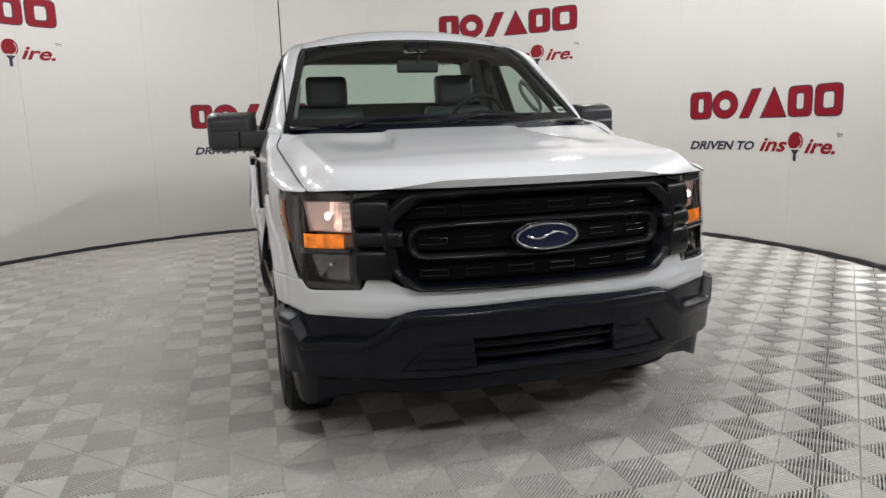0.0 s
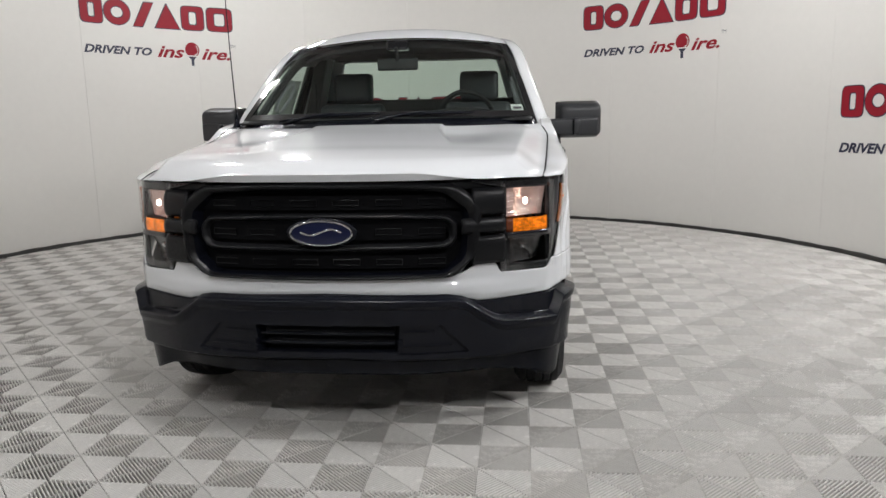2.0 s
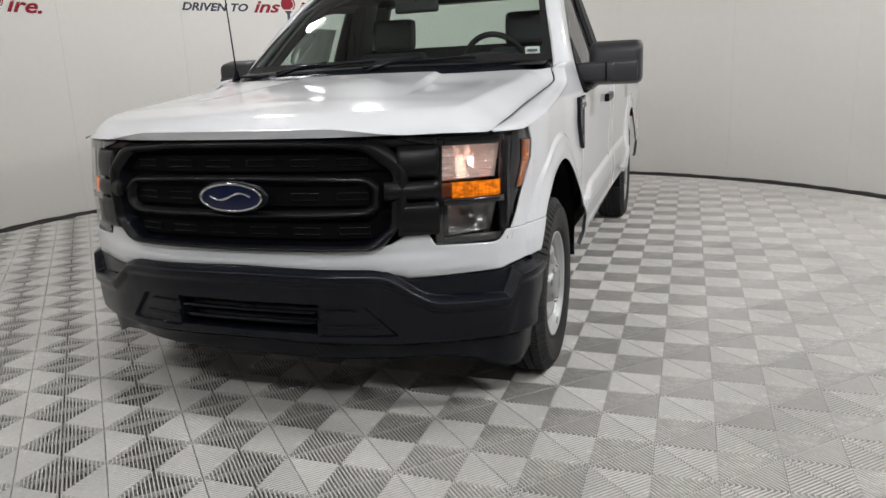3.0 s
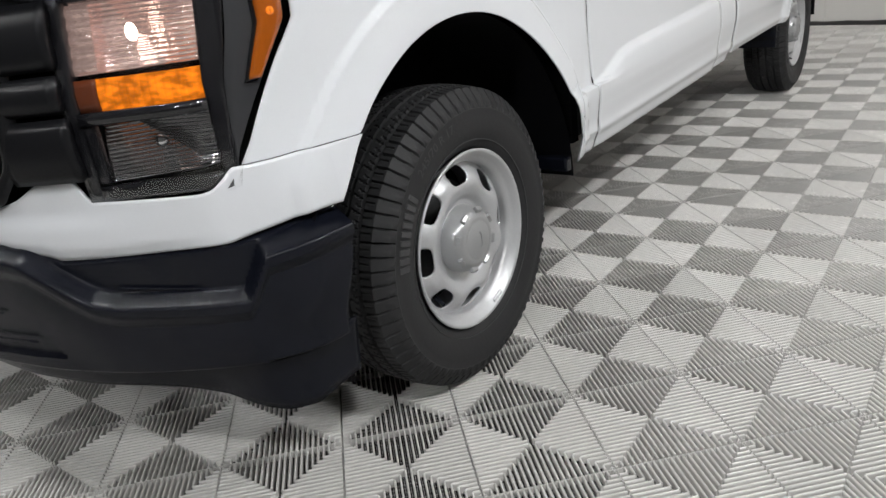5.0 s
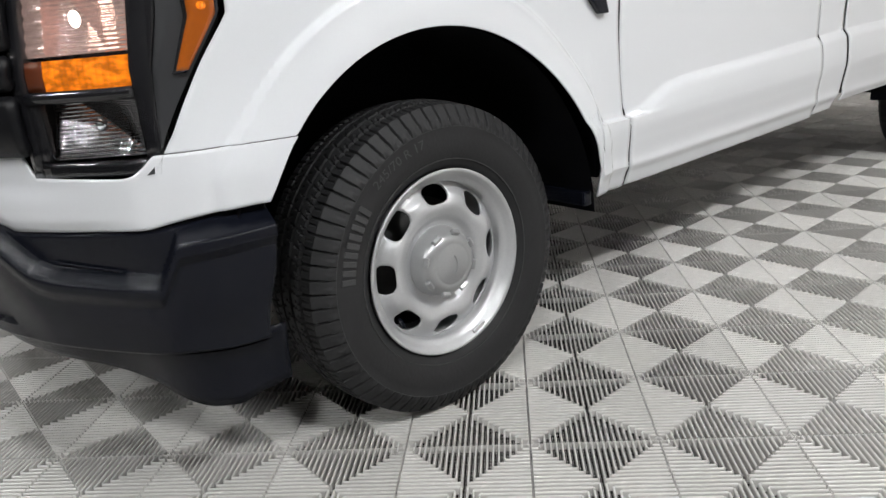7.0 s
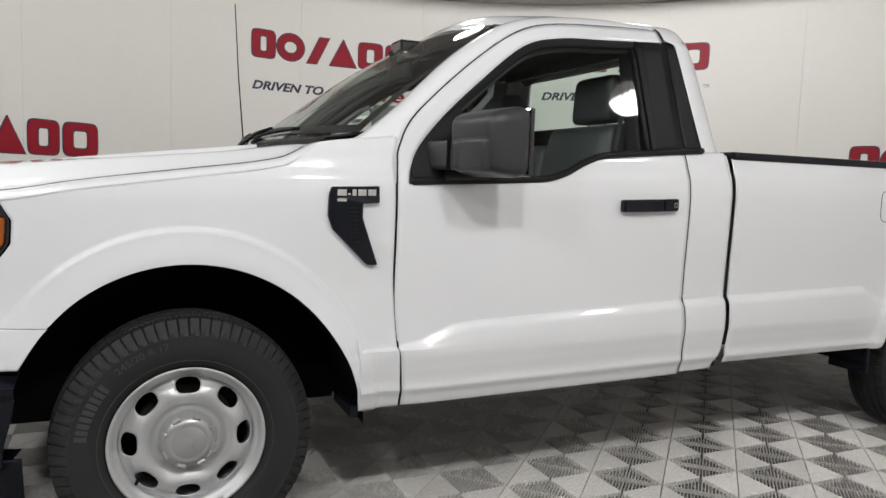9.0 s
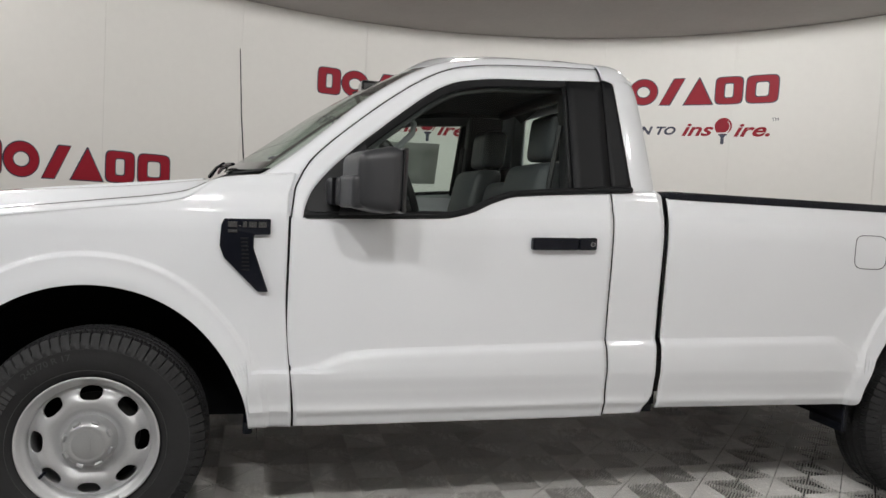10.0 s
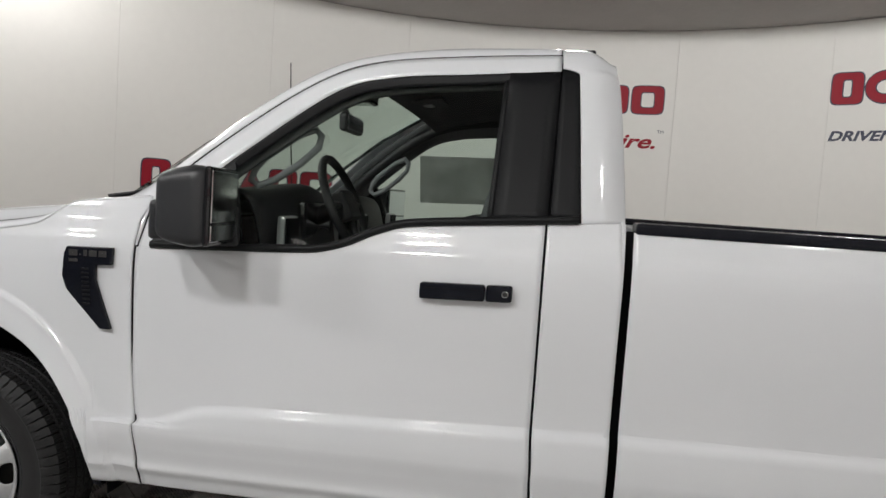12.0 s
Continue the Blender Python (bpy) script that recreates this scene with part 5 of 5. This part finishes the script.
def cushion(name, x0, x1, y0, y1, z0, z1, bev, parent, lean=0.0, label=""):
    bm = box(x0, x1, y0, y1, z0, z1, bev, 4)
    for v in bm.verts:
        v.co.y += (v.co.z - z0) * lean
    return sharp(part(name, bm, SEATM, parent, label, smooth=True), 50)


for cx in (0.49, -0.49):
    seat = new("seat")
    seat.parent = cabin
    cushion("seat_base", cx - 0.26, cx + 0.26, 0.98, 1.55, 0.80, 1.02, 0.07, seat)
    cushion("seat_back", cx - 0.25, cx + 0.25, 1.56, 1.71, 0.95, 1.475, 0.06, seat, 0.22)
    hr = cushion("head_rest", cx - 0.148, cx + 0.148, 1.725, 1.855, 1.485, 1.695, 0.045, seat, 0.08, "padded head rest")
    for dx in (-0.06, 0.06):
        part("post", tube([(cx + dx, 1.77, 1.42), (cx + dx, 1.79, 1.54)], 0.007, 6), CHROME, seat)
cushion("middle_seat", -0.19, 0.19, 1.60, 1.72, 0.90, 1.40, 0.05, cabin, 0.20)


def dash(u, v):
    k = 2 * u - 1
    prof = [(0.50, 1.385), (0.66, 1.410), (0.84, 1.425), (0.96, 1.405), (1.01, 1.30), (1.03, 1.12), (0.97, 0.92)]
    y, z = along(prof, v)
    hump = 0.030 * math.exp(-((k * 0.86 - 0.42) / 0.18) ** 2) * math.exp(-((v - 0.45) / 0.22) ** 2)
    return Vector((0.87 * k, y - 0.05 * abs(k) ** 4 + hump, z + hump))


sharp(thick(sheet("dashboard", dash, 40, 24, CABIN, cabin, "dark moulded dashboard"), 0.01), 50)
for cx in (0.78, 0.17, -0.17, -0.78):
    fr = part("air_vent", box(cx - 0.066, cx + 0.066, 1.012, 1.040, 1.17, 1.335, 0.012), CAPM, cabin)
    part("vent_core", box(cx - 0.057, cx + 0.057, 1.03, 1.0445, 1.178, 1.327), DARK, fr)
part("screen", box(-0.12, 0.12, 0.99, 1.025, 1.27, 1.41, 0.008), GLOSS, cabin)
part("cluster", box(0.27, 0.60, 0.985, 1.022, 1.24, 1.385, 0.02), GLOSS, cabin)
part("console", box(-0.13, 0.13, 0.92, 1.08, 0.60, 1.12, 0.03), CABIN, cabin)

# steering wheel
sw = new("steering_wheel")
sw.parent = cabin
tilt = pose(0.44, 1.12, 1.375, 114, 0, 0)
ringp = [tilt @ Vector((0.185 * math.cos(a), 0.185 * math.sin(a), 0)) for a in np.linspace(0, 2 * math.pi, 48, endpoint=False)]
part("wheel_rim", tube(ringp, 0.016, 10, True), CABIN, sw, smooth=True)
bm = box(-0.075, 0.075, -0.065, 0.055, -0.03, 0.025, 0.02, 3)
bmesh.ops.transform(bm, matrix=tilt, verts=bm.verts)
part("hub", bm, CABIN, sw, smooth=False)
for a in (0.0, math.pi, -math.pi / 2):
    part("spoke", tube([tilt @ Vector((0.06 * math.cos(a), 0.06 * math.sin(a), 0)), tilt @ Vector((0.18 * math.cos(a), 0.18 * math.sin(a), 0))], 0.014, 6), CABIN, sw, smooth=True)
part("column", tube([tilt @ Vector((0, 0, 0.02)), tilt @ Vector((0, 0, 0.16))], 0.034, 12), CABIN, sw, smooth=True)

# rear-view mirror, visors, roof lining, pillars, inner doors
rv = part("rear_view_mirror", box(-0.135, 0.135, 0.985, 1.02, 1.675, 1.745, 0.016, 3), CABIN, cabin, "inside mirror")
part("mirror_glass", box(-0.122, 0.122, 1.018, 1.024, 1.682, 1.738, 0.002), CHROME, rv)
part("mirror_stalk", tube([(0, 0.99, 1.73), (0, 0.955, 1.80)], 0.012, 8), CABIN, rv)
part("sensor_box", box(-0.07, 0.07, 0.98, 1.10, 1.79, 1.845, 0.012), GLOSS, cabin)


def lining(u, v):
    p = roof(u, v * 0.985)
    return Vector((p.x * 0.97, p.y + 0.04, p.z - 0.045 - 0.02 * abs(2 * u - 1) ** 4))


thick(sheet("roof_lining", lining, 20, 14, LINER, cabin), 0.01)
for sgn in (-1, 1):
    vis = box(-0.20, 0.20, -0.085, 0.085, -0.008, 0.008, 0.006)
    bmesh.ops.transform(vis, matrix=pose(sgn * 0.40, 1.27, 1.845, 8, 0, 0), verts=vis.verts)
    part("sun_visor", vis, LINER, cabin)
    pts = []
    for s in np.linspace(0.32, 1.0, 20):
        y, z = along(SEAM, s)
        pts.append((sgn * (glass_x(z) - 0.085), y + 0.03, z - 0.035))
    part("pillar_trim", tube(pts, 0.026, 8), CABIN, cabin, smooth=True)
    loop = []
    for s, drop in ((0.445, 0.0), (0.465, -0.010), (0.525, -0.010), (0.552, 0.0), (0.556, 0.022), (0.545, 0.044), (0.51, 0.054), (0.465, 0.054), (0.440, 0.042), (0.434, 0.018)):
        y, z = along(SEAM, s)
        loop.append((sgn * (glass_x(z) - 0.105), y + 0.075 + drop * 0.6, z - 0.065 - drop * 1.1))
    part("grab_handle", tube(loop, 0.0125, 8, True), HANDLEM, cabin, "light grey grab handle", smooth=True)
    bm = box(-0.045, 0.045, -0.022, 0.022, -0.0105, -0.0085)
    bmesh.ops.transform(bm, matrix=pose(sgn * 0.36, 1.27, 1.845, 8, 0, 0), verts=bm.verts)
    part("visor_label", bm, HANDLEM, cabin)
    part("inner_door", box(min(sgn * 0.86, sgn * 0.90), max(sgn * 0.86, sgn * 0.90), 0.68, 1.84, 0.60, 1.225, 0.012), CABIN, doors[0 if sgn > 0 else 1])
    part("arm_rest", box(min(sgn * 0.78, sgn * 0.87), max(sgn * 0.78, sgn * 0.87), 1.05, 1.55, 1.02, 1.09, 0.02), CABIN, doors[0 if sgn > 0 else 1])
    bm = box(-0.05, 0.05, 1.73, 1.98, 1.0, 1.80, 0.02)
    for v in bm.verts:
        v.co.x = sgn * (glass_x(max(v.co.z, 1.3)) - 0.085 + v.co.x)
        v.co.y -= 0.10 * max(v.co.z - 1.4, 0) * (1 if v.co.y > 1.85 else 0)
    part("rear_pillar_trim", bm, CABIN, cabin)
    part("seat_belt", tube([(sgn * 0.78, 1.72, 1.62), (sgn * 0.76, 1.66, 1.1), (sgn * 0.74, 1.55, 0.9)], 0.012, 5), CABIN, cabin)
part("back_trim", box(-0.82, 0.82, 1.98, 2.03, 0.60, 1.50, 0.01), CABIN, cabin)
part("back_header", box(-0.66, 0.66, 1.90, 1.94, 1.79, 1.84, 0.01), CABIN, cabin)

# price sheet on the passenger's window
sh = sheet("price_sheet", lambda u, v: Vector((-(glass_x(1.40 + 0.245 * v) - 0.022), 1.155 + 0.435 * u, 1.40 + 0.245 * v)), 4, 4, STICKER, doors[1], "grey paper price sheet behind the window")
thick(sh, 0.001)


# --- the body's true lengths and heights: short nose, and a rake that lifts the rear
LENGTHS = [(-1.10, -0.985), (-0.90, -0.826), (-0.75, -0.703), (-0.56, -0.547), (-0.45, -0.425), (-0.30, -0.285), (0.0, 0.010), (0.43, 0.430), (0.60, 0.617), (1.0, 1.022), (1.55, 1.577), (1.87, 1.905), (2.12, 2.152), (3.0, 3.062), (3.594, 3.612), (5.0, 5.018)]
RAKE = [(-1.0, 0.952), (0.0, 0.955), (0.5, 0.964), (1.0, 0.975), (1.6, 0.990), (2.1, 1.004), (3.0, 1.007), (5.0, 1.007)]


def true_up(ob):
    if ob in wheels:
        return
    if ob.type == "MESH":
        for v in ob.data.vertices:
            x, y, z = v.co
            k = smooth_table(RAKE, y)
            k += (1 - k) * ease(1.40, 2.0, z)
            sag = 0.018 * ease(1.10, 0.75, z) * ease(0.3, 0.8, y)
            v.co = Vector((x * 0.963, smooth_table(LENGTHS, y), z * k - sag))
    for child in ob.children:
        true_up(child)


true_up(truck)


# ---------------------------------------------------------------- ribbed floor tiles
SIDE, TURN, NX, NY = 0.3005 * 0.963, 45.0, 1.221, 0.002
RIBS, HGT = 22, 0.0075


def tile_geometry():
    """One tile: four rib fields meeting in the middle, with a rim; square about the origin."""
    verts, faces = [], []
    half = SIDE / 2 - 0.0006
    rim = 0.0019

    def bar(x0, x1, y0, y1, along_y, drop=0.0):
        # a rib with rounded shoulders over upright flanks
        b = len(verts)
        c, h, d = ((x0 + x1) / 2, (x1 - x0) / 2, drop) if along_y else ((y0 + y1) / 2, (y1 - y0) / 2, drop)
        prof = [(c - h * 0.85, -0.020), (c - h * 0.85, -0.0060), (c - h, -0.0034 - d), (c - h * 0.42, -d), (c + h * 0.42, -d), (c + h, -0.0034 - d), (c + h * 0.85, -0.0060), (c + h * 0.85, -0.020)]
        for e in ((y0, y1) if along_y else (x0, x1)):
            verts.extend([(p, e, z) if along_y else (e, p, z) for p, z in prof])
        for k in range(7):
            faces.append((b + k, b + k + 1, b + k + 9, b + k + 8) if not along_y else (b + k, b + k + 8, b + k + 9, b + k + 1))
        faces.append((b, b + 7, b + 6, b + 1))
        faces.append((b + 1, b + 6, b + 5, b + 2))
        faces.append((b + 2, b + 5, b + 4, b + 3))
        faces.append((b + 8, b + 9, b + 14, b + 15))
        faces.append((b + 9, b + 10, b + 13, b + 14))
        faces.append((b + 10, b + 11, b + 12, b + 13))
    pitch = SIDE / RIBS
    w = pitch * 0.21
    for k in range(RIBS):
        c = -SIDE / 2 + pitch * (k + 0.5)
        reach = abs(c) + 0.002
        if reach < half - rim - 0.002:
            bar(c - w, c + w, reach, half - rim, True)
            bar(c - w, c + w, -half + rim, -reach, True)
            bar(reach, half - rim, c - w, c + w, False)
            bar(-half + rim, -reach, c - w, c + w, False)
    bar(-half, half, half - 0.0011, half, False, 0.0035)
    bar(-half, half, -half, -half + 0.0011, False, 0.0035)
    bar(-half, -half + 0.0011, -half, half, True, 0.0035)
    bar(half - 0.0011, half, -half, half, True, 0.0035)
    # the lattice of thin webs under the ribs
    for k in range(RIBS):
        c, b, q = -SIDE / 2 + pitch * k, len(verts), pitch * 0.04
        verts.extend([(c - q, -half, -0.0160), (c + q, -half, -0.0160), (c + q, half, -0.0160), (c - q, half, -0.0160)])
        verts.extend([(-half, c - q, -0.0164), (half, c - q, -0.0164), (half, c + q, -0.0164), (-half, c + q, -0.0164)])
        faces.extend([(b, b + 1, b + 2, b + 3), (b + 4, b + 5, b + 6, b + 7)])
    return verts, faces


def lay_floor():
    verts, faces = tile_geometry()
    me = bpy.data.meshes.new("tile")
    me.from_pydata(verts, [], faces)
    me.materials.append(TILE)
    me.polygons.foreach_set("use_smooth", [True] * len(me.polygons))
    me.set_sharp_from_angle(angle=radians(65))
    floor = tagged(new("floor"), "grey ribbed plastic floor tiles laid diagonally", "floor", kind="structure")
    turn = Matrix.Rotation(radians(TURN), 4, "Z")
    cells = []
    n = 24
    for i in range(-n, n + 1):
        for j in range(-n, n + 1):
            p = turn @ Vector(((i + 0.5) * SIDE, (j + 0.5) * SIDE, 0)) + Vector((NX, NY, 0))
            if math.hypot(p.x - CX, p.y - CY) < R + 0.17 or (p.y < -1.2 and -4.2 < p.x < 4.2 and p.y > -4.0):
                cells.append(p)
    # the stretch ahead of and beside the truck's front is nearest to the way
    cells.sort(key=lambda p: math.hypot(p.x - 1.5, (p.y + 0.4) * 0.9))
    for p in cells[:300]:
        ob = new("tile", me)
        ob.matrix_basis = Matrix.Translation(p + Vector((0, 0, random.uniform(-0.0004, 0.0004)))) @ turn
        ob.parent = floor
    rest = cells[300:]
    base = np.array(verts)
    rot = np.array(turn.to_3x3())
    base = base @ rot.T
    allv = np.concatenate([base + np.array(p) for p in rest])
    m = len(verts)
    allf = [tuple(q + k * m for q in f) for k in range(len(rest)) for f in faces]
    far = raw("far_tiles", allv.tolist(), allf, TILE, floor, "grey ribbed floor tiles further off")
    sharp(far, 65)
    tagged(far, kind="stuff")
    return floor


lay_floor()
